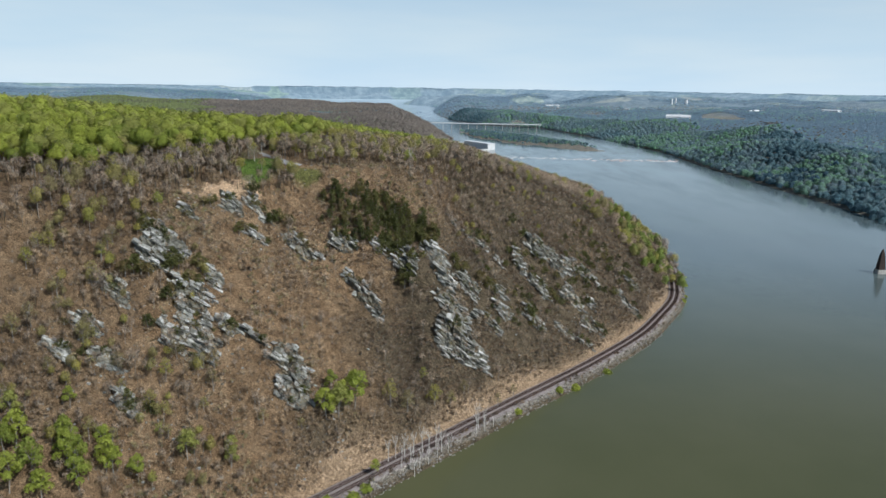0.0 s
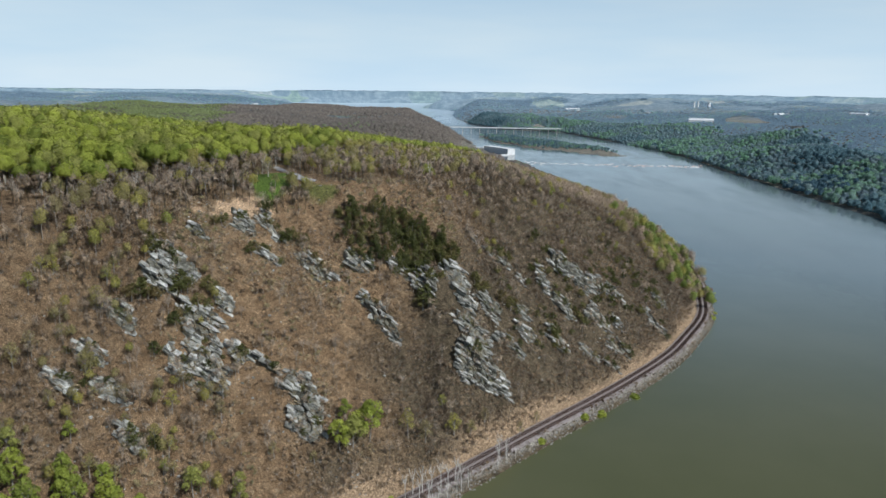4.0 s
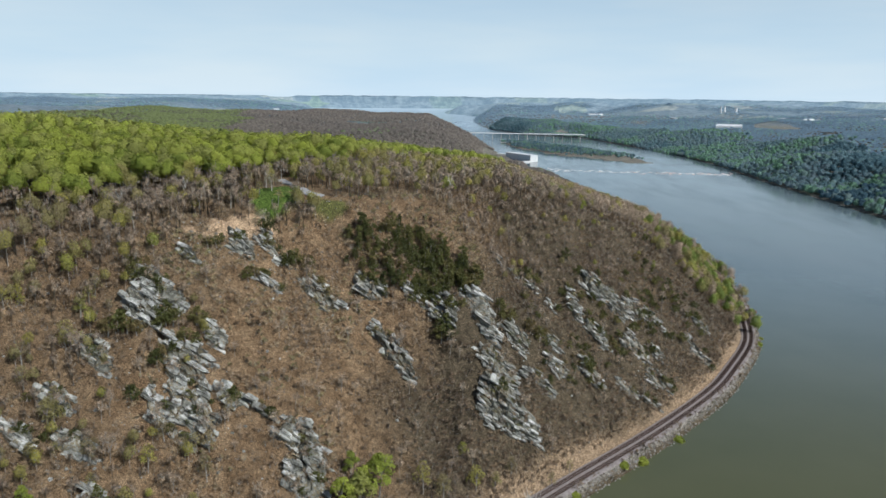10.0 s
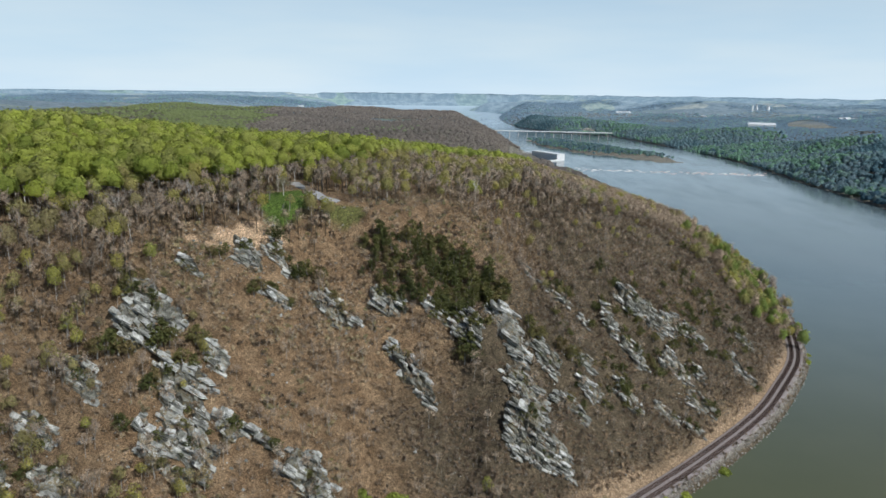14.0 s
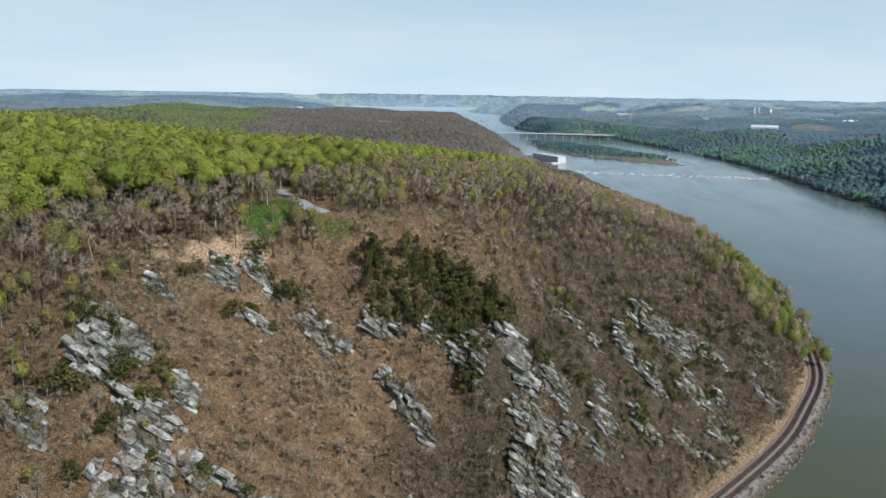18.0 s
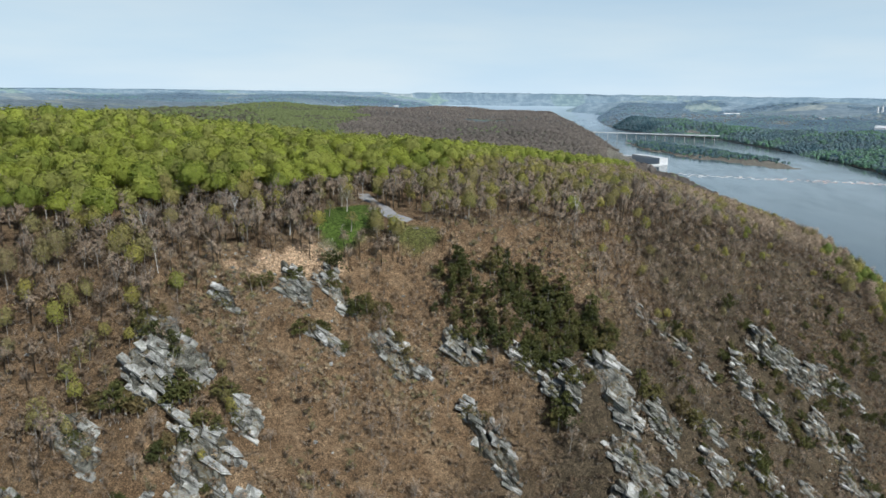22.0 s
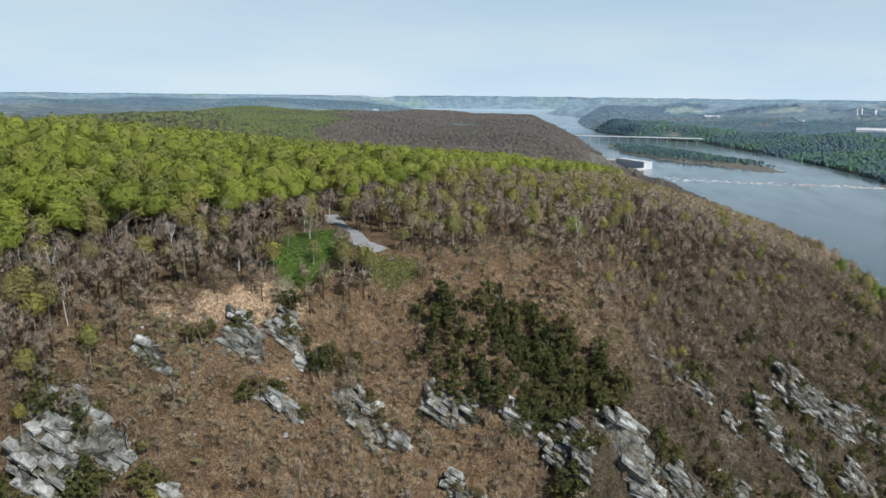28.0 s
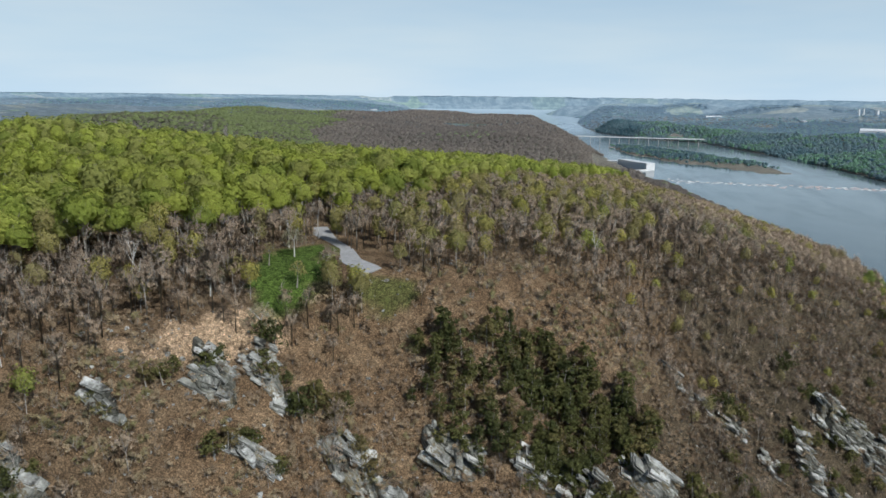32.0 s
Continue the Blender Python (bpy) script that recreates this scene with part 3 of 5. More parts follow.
def leafy(seed, h=21.0, crown=5.6, count=230, size=0.85, low=0.38, wood=5):
    rng = np.random.RandomState(seed)
    pieces = limbs(rng, h, 0.26, wood, crown * 0.8, 0.5)[0] if wood else []
    lobes = []
    for n in range(9):
        t = 2.4 * n + 0.7 * rng.rand()
        out = math.sqrt((n + 0.3) / 9)
        lobes.append((math.cos(t) * crown * 0.72 * out, math.sin(t) * crown * 0.72 * out, h * (0.84 - (0.84 - low - 0.1) * out**2 * (0.75 + 0.4 * rng.rand())), crown * (0.34 + 0.16 * rng.rand())))
    pts, outs = [], []
    for k in range(count):
        x, y, z, r = lobes[k % len(lobes)]
        w = rng.normal(0, 1, 3)
        w /= np.linalg.norm(w)
        w[2] = abs(w[2]) if rng.rand() < 0.7 else w[2]
        pts.append(np.array((x, y, z)) + w * r * (0.8 + 0.25 * rng.rand()))
        outs.append(w)
    v, f = quads(np.array(pts), size, rng, np.array(outs), 0.35)
    pieces.append((v, f, 1))
    return assemble(pieces)


def dome(seed, h=21.0, crown=6.6, seg=10, rings=5, flakes=40, size=1.1, wood=5, low=0.36, stem=0.26):
    """A broad crown of rounded lobes with sprays of leaves standing off it. Also gives the way each point faces."""
    rng = np.random.RandomState(seed)
    pieces = limbs(rng, h, stem, wood, crown * 0.7, 0.5)[0] if wood else []
    lobes = rng.normal(0, 1, (12, 3)) + (0, 0, 0.5)
    lobes /= np.linalg.norm(lobes, axis=1)[:, None]
    tall = h * (1 - low) * 0.5

    def out(w):
        near = (w @ lobes.T).max(axis=-1)
        return w * (0.60 + 0.48 * np.exp(6 * (near - 1)))[..., None] * (crown, crown, tall) + (0, 0, h - tall)

    th = np.linspace(0.16, 2.15, rings)[:, None] + rng.normal(0, 0.06, (rings, seg))
    ph = (np.arange(seg) + 0.5 * (np.arange(rings)[:, None] % 2)) * 2 * math.pi / seg + rng.normal(0, 0.08, (rings, seg))
    w = np.stack([np.sin(th) * np.cos(ph), np.sin(th) * np.sin(ph), np.cos(th)], -1)
    v = (out(w) - (0, 0, h - tall)).reshape(-1, 3) * (0.84 if flakes > 20 else 1.0) + (0, 0, h - tall)
    f = [[k * seg + i, (k + 1) * seg + i, (k + 1) * seg + (i + 1) % seg, k * seg + (i + 1) % seg] for k in range(rings - 1) for i in range(seg)] + [list(range(seg))]
    n = np.zeros(v.shape)
    for q in f:
        c = np.cross(v[q[2]] - v[q[0]], v[q[3 % len(q)]] - v[q[1]])
        n[q] += c
    pieces.append((v, f, 1))
    faces = [np.tile((0, 0, 1.0), (sum(len(p[0]) for p in pieces[:-1]), 1)), n]
    if flakes:
        w = rng.normal(0, 1, (flakes, 3))
        w[:, 2] = np.abs(w[:, 2]) * 1.1 - 0.3
        w /= np.linalg.norm(w, axis=1)[:, None]
        q, g = quads((out(w) - (0, 0, h - tall)) * rng.uniform(0.86, 1.12, (flakes, 1)) + (0, 0, h - tall), size, rng, w, 0.75)
        pieces.append((q, g, 1))
        faces.append(np.repeat(w, 4, axis=0))
    faces = np.concatenate(faces)
    return (*assemble(pieces), faces / (np.linalg.norm(faces, axis=1)[:, None] + 1e-6))


def bare(seed, h=16.5, crown=4.4, count=36, long=2.6, wide=0.07, wood=6, top=0.5, puffs=42, size=1.25):
    """A leafless tree: limbs, single twigs, and clumps of fine twigs in a domed crown."""
    rng = np.random.RandomState(seed)
    pieces, tips = limbs(rng, h, 0.17, wood, crown * 0.75, top)
    v, f = [], []
    for k in range(count):
        a, b = tips[k % len(tips)]
        start = a + (b - a) * (0.25 + 0.75 * rng.rand())
        way = rng.normal(0, 0.55, 3) + (b - a) / np.linalg.norm(b - a) * 0.7 + (0, 0, 0.5)
        way /= np.linalg.norm(way)
        side = np.cross(way, rng.normal(0, 1, 3))
        side *= wide / np.linalg.norm(side)
        end = start + way * long * (0.5 + 0.8 * rng.rand())
        v += [start - side, start + side, end]
        f.append([3 * k, 3 * k + 1, 3 * k + 2])
    if count:
        pieces.append((np.array(v), f, 0))
    if puffs:
        w = rng.normal(0, 1, (puffs, 3))
        w /= np.linalg.norm(w, axis=1)[:, None]
        w[:, 2] = np.abs(w[:, 2]) * 1.1 - 0.25
        pts = w * (crown, crown, h * 0.36) * (0.55 + 0.5 * rng.rand(puffs, 1)) + (0, 0, h * 0.62)
        v, f = quads(pts, size, rng, w, 0.9)
        pieces.append((v, f, 1))
    return assemble(pieces)


def pine(seed, h=11.0, crown=2.6, count=130, size=0.6, boughs=True):
    rng = np.random.RandomState(seed)
    pieces = [(*tube((0, 0, -1), (rng.normal(0, 0.3), rng.normal(0, 0.3), h * 0.9), 0.2, 0.04), 0)]
    whorls = []
    for k in range(9):
        z = 0.22 + 0.72 * (k + 0.6 * rng.rand()) / 9
        reach = crown * math.sin(math.pi * min(1, 0.22 + 0.8 * z)) ** 0.6 * (0.55 + 0.6 * rng.rand())
        t = rng.rand() * 2 * math.pi
        whorls.append((math.cos(t) * reach * 0.55, math.sin(t) * reach * 0.55, h * z, reach * 0.75))
        if boughs:
            pieces.append((*tube((0, 0, h * z * 0.95), (math.cos(t) * reach, math.sin(t) * reach, h * z), 0.07, 0.02, 3), 0))
    pts, outs = [], []
    for k in range(count):
        x, y, z, r = whorls[k % len(whorls)]
        w = rng.normal(0, 1, 3)
        w /= np.linalg.norm(w)
        pts.append(np.array((x, y, z)) + w * (r, r, r * 0.55) * (0.5 + 0.55 * rng.rand()))
        outs.append(w + (0, 0, 0.4))
    v, f = quads(np.array(pts), size, rng, np.array(outs))
    pieces.append((v, f, 1))
    return assemble(pieces)


def clump(seed, r=1.0, count=26, size=0.4):
    rng = np.random.RandomState(seed)
    w = rng.normal(0, 1, (count, 3))
    w /= np.linalg.norm(w, axis=1)[:, None]
    w[:, 2] = np.abs(w[:, 2]) * 0.9
    v, f = quads(w * r * (0.55 + 0.5 * rng.rand(count, 1)), size, rng, w)
    return assemble([(v, f, 1)])


def brush(seed, h=2.2, count=7, wide=0.05):
    rng = np.random.RandomState(seed)
    v, f = [], []
    for k in range(count):
        start = rng.normal(0, 0.3, 3) * (1, 1, 0)
        way = rng.normal(0, 0.5, 3)
        way[2] = 0.7 + abs(way[2])
        side = np.cross(way, rng.normal(0, 1, 3))
        side *= wide / np.linalg.norm(side)
        end = start + way / np.linalg.norm(way) * h * (0.4 + 0.7 * rng.rand())
        v += [start - side, start + side, end]
        f.append([3 * k, 3 * k + 1, 3 * k + 2])
    pts = rng.normal(0, 0.62, (6, 3)) * (1, 1, 0.6) + (0, 0, h * 0.42)
    q, g = quads(pts, h * 0.29, rng, pts - (0, 0, h * 0.2), 0.9)
    return assemble([(np.array(v), f, 0), (q, g, 1)])


def stuff(name, templates, spots, mats, label, category, soft=False, level=0.0):
    """All trees of one wood as one object. Spots: rows of x, y, z, scale, tone."""
    spots = np.asarray(spots, float)
    rng = np.random.RandomState(len(spots))
    pick = rng.randint(0, len(templates), len(spots))
    verts, loops, starts, which, tones, outs = [], [], [], [], [], []
    nv = nl = 0
    for k, (v, l, s, w, *facing) in enumerate(templates):
        some = spots[pick == k]
        n = len(some)
        if not n:
            continue
        t = rng.rand(n) * 2 * math.pi
        sz = some[:, 3][:, None]
        tall = sz * (0.88 + 0.24 * rng.rand(n, 1))
        x = (np.cos(t)[:, None] * v[:, 0] - np.sin(t)[:, None] * v[:, 1]) * sz + some[:, 0][:, None]
        y = (np.sin(t)[:, None] * v[:, 0] + np.cos(t)[:, None] * v[:, 1]) * sz + some[:, 1][:, None]
        z = v[:, 2] * tall + some[:, 2][:, None]
        verts.append(np.stack([x, y, z], -1).reshape(-1, 3))
        if soft:
            # Leaves are shaded as parts of a rounded crown.
            o = facing[0] if facing else v - (0, 0, v[:, 2].max() * 0.52)
            o = o / (np.linalg.norm(o, axis=1)[:, None] + 1e-6) * (1 - level) + np.array((0, 0, level))
            o = o / (np.linalg.norm(o, axis=1)[:, None] + 1e-6)
            outs.append(np.stack([np.cos(t)[:, None] * o[:, 0] - np.sin(t)[:, None] * o[:, 1], np.sin(t)[:, None] * o[:, 0] + np.cos(t)[:, None] * o[:, 1], np.tile(o[:, 2], (n, 1))], -1).reshape(-1, 3))
        loops.append((l[None] + (np.arange(n) * len(v))[:, None] + nv).ravel())
        starts.append((s[None] + (np.arange(n) * len(l))[:, None] + nl).ravel())
        which.append(np.tile(w, n))
        tones.append(np.repeat(some[:, 4], len(v)))
        nv += n * len(v)
        nl += n * len(l)
    me = mesh_from(name, np.concatenate(verts), np.concatenate(loops), np.concatenate(starts), mats, np.concatenate(which), soft)
    attribute(me, "tone", np.concatenate(tones))
    if soft:
        me.normals_split_custom_set_from_vertices(np.concatenate(outs).astype(np.float32))
    return tagged(new(name, me), label, category, kind="stuff")


def spread(x0, x1, y0, y1, gap, keep, seed, drift=0.5, grain=60):
    """Jittered spots over a rectangle, thinned by keep(x, y), the share that stays."""
    rng = np.random.RandomState(seed)
    gx, gy = np.meshgrid(np.arange(x0, x1, gap), np.arange(y0, y1, gap))
    x = gx.ravel() + rng.uniform(-0.5, 0.5, gx.size) * gap
    y = gy.ravel() + rng.uniform(-0.5, 0.5, gx.size) * gap
    on = rng.rand(gx.size) < keep(x, y)
    x, y = x[on], y[on]
    px, py, pz = nearer(x, y, height(x, y))
    # Trees of a kind stand together: the tone drifts over the wood.
    tone = np.clip(0.5 + 0.75 * rough(x, y, grain, seed, 3) * 2 * drift, 0, 1) * drift + rng.rand(len(x)) * (1 - drift)
    return np.stack([px, py, pz, 0.75 + 0.5 * rng.rand(len(x)), np.clip(tone, 0.0, 0.999)], 1)


def green_edge(y):
    return np.interp(y, [360, 404, 417, 457, 558, 589, 656, 760, 900, 1100], [-186, -166, -150, -126, -92, -84, -72, -60, -25, 10])


def d_west(x, y):
    return bank(SHORE, x, y)[0]


def open_ground(x, y):
    """0 where no tree stands: the lawn, the road and the lot, the rail bench, the water."""
    lot = ((x + 93) / 13) ** 2 + ((y - 431) / 15) ** 2 < 1
    road = (np.abs(x + 118 + 0.33 * (y - 470)) < 4) & (y > 440) & (y < 480)
    return np.where((lawn_at(x, y) > 0.1) | lot | road | (d_west(x, y) < 16), 0.0, 1.0)


def in_view(x, y):
    """The country that the walk can show."""
    return (np.abs(x + 0.1 * y) < 0.82 * y + 120) & (y > 190)


def keep_green(x, y):
    g = step(10, -10, x - green_edge(y) + 36 * rough(x, y, 50, 31))
    return open_ground(x, y) * in_view(x, y) * g * step(1300, 1150, y) * (0.72 + 0.28 * step(-0.12, 0.05, rough(x, y, 30, 36)))


def keep_brown(x, y):
    d = d_west(x, y)
    g = step(10, -10, x - green_edge(y) + 36 * rough(x, y, 50, 31))
    rim = 136 - 62 * step(-55, 15, x) - 8 * step(20, 95, x)
    top = step(rim - 8, rim + 12, d + 14 * rough(x, y, 40, 33))
    left = 0.85 * step(-112, -146, x + 24 * rough(x, y, 30, 34)) * step(20, 60, d)
    left = np.maximum(left, 0.8 * step(300, 265, y + 20 * rough(x, y, 30, 35)) * step(-75, -100, x) * step(18, 30, d))
    shore = step(55, 90, d) * step(690, 640, y) + step(690, 720, y) * step(14, 40, d) + step(640, 690, y) * step(720, 690, y) * step(60, 100, d)
    return open_ground(x, y) * in_view(x, y) * (1 - 0.75 * g) * np.maximum(top * np.clip(shore, 0, 1), left) * 0.95 * step(1250, 1150, y)


GREENS = [dome(n, 17.0, 4.9, 11, 6, 300, 0.66, 5, 0.42) for n in range(8)]
GREENS_FAR = [dome(10 + n, 17.0, 5.2, 9, 4, 70, 0.9, 0) for n in range(8)]
BARES = [bare(30 + n, 12.5, 2.9, 46, 2.6, 0.05, 7, 0.5, 46, 0.95) for n in range(8)]
BARES_FAR = [dome(40 + n, 12.5, 3.7, 8, 4, 40, 0.9, 3, 0.16, 0.15) for n in range(6)]
OLIVES = [dome(20 + n, 12.5, 3.5, 8, 5, 110, 0.62, 4, 0.25, 0.13) for n in range(6)]


def split_near(spots, reach):
    near = np.hypot(spots[:, 0] + 20, spots[:, 1] - 220) < reach
    return spots[near], spots[~near]


near, far = split_near(spread(-620, 60, 370, 1180, 7.5, keep_green, 1), 400)
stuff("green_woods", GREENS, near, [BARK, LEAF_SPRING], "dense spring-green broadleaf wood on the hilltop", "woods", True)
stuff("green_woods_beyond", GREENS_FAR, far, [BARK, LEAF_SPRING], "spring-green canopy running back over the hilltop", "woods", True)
brown = spread(-420, 260, 190, 1250, 5.4, keep_brown, 2)
low = step(150, 100, d_west(brown[:, 0], brown[:, 1])) * step(760, 640, brown[:, 1])
brown[:, 3] *= 1 - 0.42 * low - 0.12 * step(0, 80, brown[:, 0]) * step(760, 640, brown[:, 1])
share = np.random.RandomState(4).rand(len(brown))
olive = share > np.where(brown[:, 0] < green_edge(brown[:, 1]) + 90, np.where(brown[:, 1] < 400, 0.78, 0.62), 0.88)
near, far = split_near(brown[~olive], 430)
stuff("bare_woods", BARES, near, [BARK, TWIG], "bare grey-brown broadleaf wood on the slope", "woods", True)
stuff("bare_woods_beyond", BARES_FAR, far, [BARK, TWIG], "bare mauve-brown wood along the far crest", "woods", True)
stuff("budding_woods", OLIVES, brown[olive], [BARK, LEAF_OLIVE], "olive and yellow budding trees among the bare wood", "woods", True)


def keep_shore(x, y):
    d = d_west(x, y)
    return (d > 3) * (y > 560) * step(1100, 950, y) * step(75, 45, d + 60 * rough(x, y, 60, 71)) * (0.45 + 0.45 * step(760, 900, y))


RIVERSIDE = [dome(50 + n, 12.0, 4.2, 8, 4, 90, 0.8, 0, 0.05) for n in range(6)]
side = spread(60, 260, 580, 1200, 6.4, keep_shore, 3, 0.4)
fresh = np.random.RandomState(6).rand(len(side)) < 0.4
stuff("riverside_woods", RIVERSIDE, side[fresh], [BARK, LEAF_BANK], "fresh green trees along the river bank", "woods", True)
thicket = side[~fresh]
stuff("riverside_thicket", RIVERSIDE, thicket[::2], [BARK, LEAF_OLIVE], "olive budding trees along the river bank", "woods", True)
stuff("riverside_bare_trees", RIVERSIDE, thicket[1::2], [BARK, TWIG], "bare grey-brown trees along the river bank", "woods", True)

FARS = [dome(60 + n, 12.0, 6.2, 6, 3, 16, 1.9, 0, 0.0) for n in range(8)]
BARE_CLUMPS = [dome(70 + n, 7.0, 6.4, 5, 3, 0, 1.0, 0, 0.0) for n in range(10)]
FAR_CLUMPS = [dome(85 + n, 5.0, 9.0, 5, 2, 0, 1.0, 0, 0.0) for n in range(10)]


def keep_far_slope(x, y):
    e = -bank(EAST, x, y)[0]
    return (e > 0.5) * (x < 0.8 * y + 150) * step(330, 230, e + 160 * rough(x, y, 260, 41))


def keep_far_top(x, y):
    e = -bank(EAST, x, y)[0]
    return (e > 3) * (x < 0.8 * y + 150) * step(230, 330, e + 160 * rough(x, y, 260, 41)) * step(1500, 900, e + 500 * rough(x, y, 300, 43)) * (field(x, y, 260, 44) < 0.85)


stuff("far_bank_woods", FARS, spread(-60, 1500, 750, 3900, 9.5, keep_far_slope, 5, 0.7, 240), [BARK, LEAF_HAZE], "shaded mixed woods on the far bank slopes, blue haze in their colour", "woods", True, 0.25)
stuff("far_plateau_woods", FAR_CLUMPS, spread(-60, 1900, 750, 3900, 10.5, keep_far_top, 55, 0.6, 300), [BARK, TWIG_HAZE], "bare woods on the plateau across the river, blue haze in their colour", "woods", True, 0.6)


def keep_beyond(x, y):
    e = -bank(EAST, x, y)[0]
    west = (d_west(x, y) > 60) * (y > 3300)
    return np.maximum((e > 5) * (step(900, 1500, e + 500 * rough(x, y, 300, 43)) + (y > 3800) > 0), west) * (np.abs(x + 0.1 * y) < 0.75 * y) * (field(x, y * 2.5, 420, 45) < 0.42 + 0.2 * west + 0.5 * (e < 600) * (e > 0))


stuff("distant_woods", FAR_CLUMPS, spread(-3600, 4200, 2600, 6200, 30.0, keep_beyond, 56, 0.6, 500) * (1, 1, 1, 1.35, 1), [BARK, TWIG_HAZE], "woods between far fields, blue haze in their colour", "woods", True, 0.6)


def keep_second(x, y):
    return (d_west(x, y) > 14) * (height(x, y) > 5) * (x > -0.75 * y) * step(1120, 1260, y) * step(3900, 3300, y) * (clay_at(x, y, d_west(x, y)) < 0.5) * (1 - (x > -10) * (y > 1900) * (y < 2250))


second = spread(-1500, 240, 1120, 3700, 11.5, keep_second, 6, 0.6, 300)
green = second[:, 0] + 240 * rough(second[:, 0], second[:, 1], 200, 72, 3) < -520 + 0.25 * (1500 - second[:, 1])
stuff("second_hill_woods", BARE_CLUMPS, second[~green], [BARK, TWIG_FAR], "bare purplish-brown woods on the next hill upstream", "woods", True, 0.45)
stuff("second_hill_green_woods", BARE_CLUMPS, second[green], [BARK, GREEN_FAR], "fresh green woods along the next ridge", "woods", True, 0.45)


def keep_island(x, y):
    return (height(x, y) > 1.6) * (bank(EAST, x, y)[0] > 10) * (d_west(x, y) < -10) * step(2150, 2330, y + 0.5 * (x - 250))


stuff("island_woods", FARS, spread(60, 560, 1980, 2800, 11.0, keep_island, 7) * (1, 1, 1, 0.7, 1), [BARK, LEAF_HAZE], "low woods on the rocky island, blue haze in their colour", "woods", True)


# ---- things made of parts ----
def part(name, data, parent, label="", place=None):
    """One mesh as a part under a thing."""
    ob = new(name, data)
    ob.parent = parent
    if place is not None:
        ob.matrix_basis = place
    return tagged(ob, label) if label else ob


def thing(name, label, category, group="", place=None):
    ob = new(name)
    ob.empty_display_size = 0.5
    if place is not None:
        ob.matrix_basis = place
    return tagged(ob, label, category, group)


def one_material(template, slot):
    """The mesh data of one material of a template, for a tree that is a thing."""
    v, loops, starts, which = template
    ends = np.append(starts[1:], len(loops))
    out, at = [], []
    for s, e, w in zip(starts, ends, which):
        if w == slot:
            at.append(len(out))
            out.extend(loops[s:e])
    used, index = np.unique(np.array(out, int), return_inverse=True)
    return v[used], index, at


def tree_thing(name, template, mats, label, category, group):
    t = thing(name, label, category, group)
    for slot, kind in ((0, "trunk"), (1, "crown")):
        v, l, s = one_material(template, slot)
        if len(s):
            part(kind, mesh_from(name + "_" + kind, v, l, s, [mats[slot]]), t)
    return t


def plant(masters, spots, seed, lift=0.0, grow=1.0):
    """Copies of the master trees at spots of x, y, scale; the masters take the first spots themselves."""
    rng = np.random.RandomState(seed)
    for n, (x, y, size) in enumerate(spots):
        m = Matrix.LocRotScale((x, y, ground_z(x, y) + lift), Euler((rng.normal(0, 0.04), rng.normal(0, 0.04), rng.rand() * 6.28)), None)
        if n < len(masters):
            ob = masters[n]
        else:
            ob = copy_thing(masters[n % len(masters)], m)
        ob.matrix_basis = m @ Matrix.Diagonal((size * grow, size * grow, size * grow * (0.85 + 0.3 * rng.rand()), 1))


# The dark pines over the tall crag.
def pine_spots():
    rng = np.random.RandomState(12)
    edge = [(-79, 404), (-59, 413), (-45, 421), (-30, 424), (-17, 420), (-2, 419), (-4, 411), (-17, 402), (-25, 395), (-40, 390), (-49, 393), (-68, 391)]
    out = []
    for x in np.arange(-80, 4, 3.0):
        for y in np.arange(388, 428, 3.0):
            px, py = x + rng.uniform(-2.1, 2.1), y + rng.uniform(-2.1, 2.1)
            inside = False
            for (ax, ay), (bx, by) in zip(edge, edge[1:] + edge[:1]):
                if (ay > py) != (by > py) and px < ax + (bx - ax) * (py - ay) / (by - ay):
                    inside = not inside
            thick = float(field(np.array([px]), np.array([py]), 9.0, 13)[0])
            if inside and rng.rand() < (0.3 + 0.7 * float(step(-62, -46, px))) * float(step(-0.2, 0.25, thick)):
                out.append((px, py, 0.5 + 0.62 * rng.rand() * (0.5 + thick)))
    return out


PINES = [tree_thing("pine", pine(n, 11.0, 3.3, 460, 0.5), [BARK, NEEDLE], "dark green pine with a ragged crown above the cliff", "pine", "pines above the cliff") for n in range(4)]
plant(PINES, pine_spots(), 3)
SHRUBS = [tree_thing("juniper", pine(30 + n, 4.4, 2.9, 280, 0.36, False), [BARK, NEEDLE], "low dark evergreen rooted in the cliff ledges", "evergreen", "evergreens on the ledges") for n in range(3)]
plant(SHRUBS, [(-140, 313, 1.5), (-137, 314, 1.4), (-143, 311, 1.3), (-134, 315, 1.0), (-126, 323, 1.5), (-124, 325, 1.3), (-127, 321, 1.2), (-117, 331, 1.2), (-115, 333, 0.8), (-118, 322, 1.1), (-114, 323, 0.9), (-131, 329, 0.9), (-137, 328, 1.0), (-133, 331, 0.8), (-140, 328, 0.9), (-121, 317, 0.8), (-124, 309, 1.2), (-124, 312, 1.0), (-128, 296, 1.2), (-105, 360, 1.0), (-103, 363, 0.9)], 4, 1.1, 1.3)
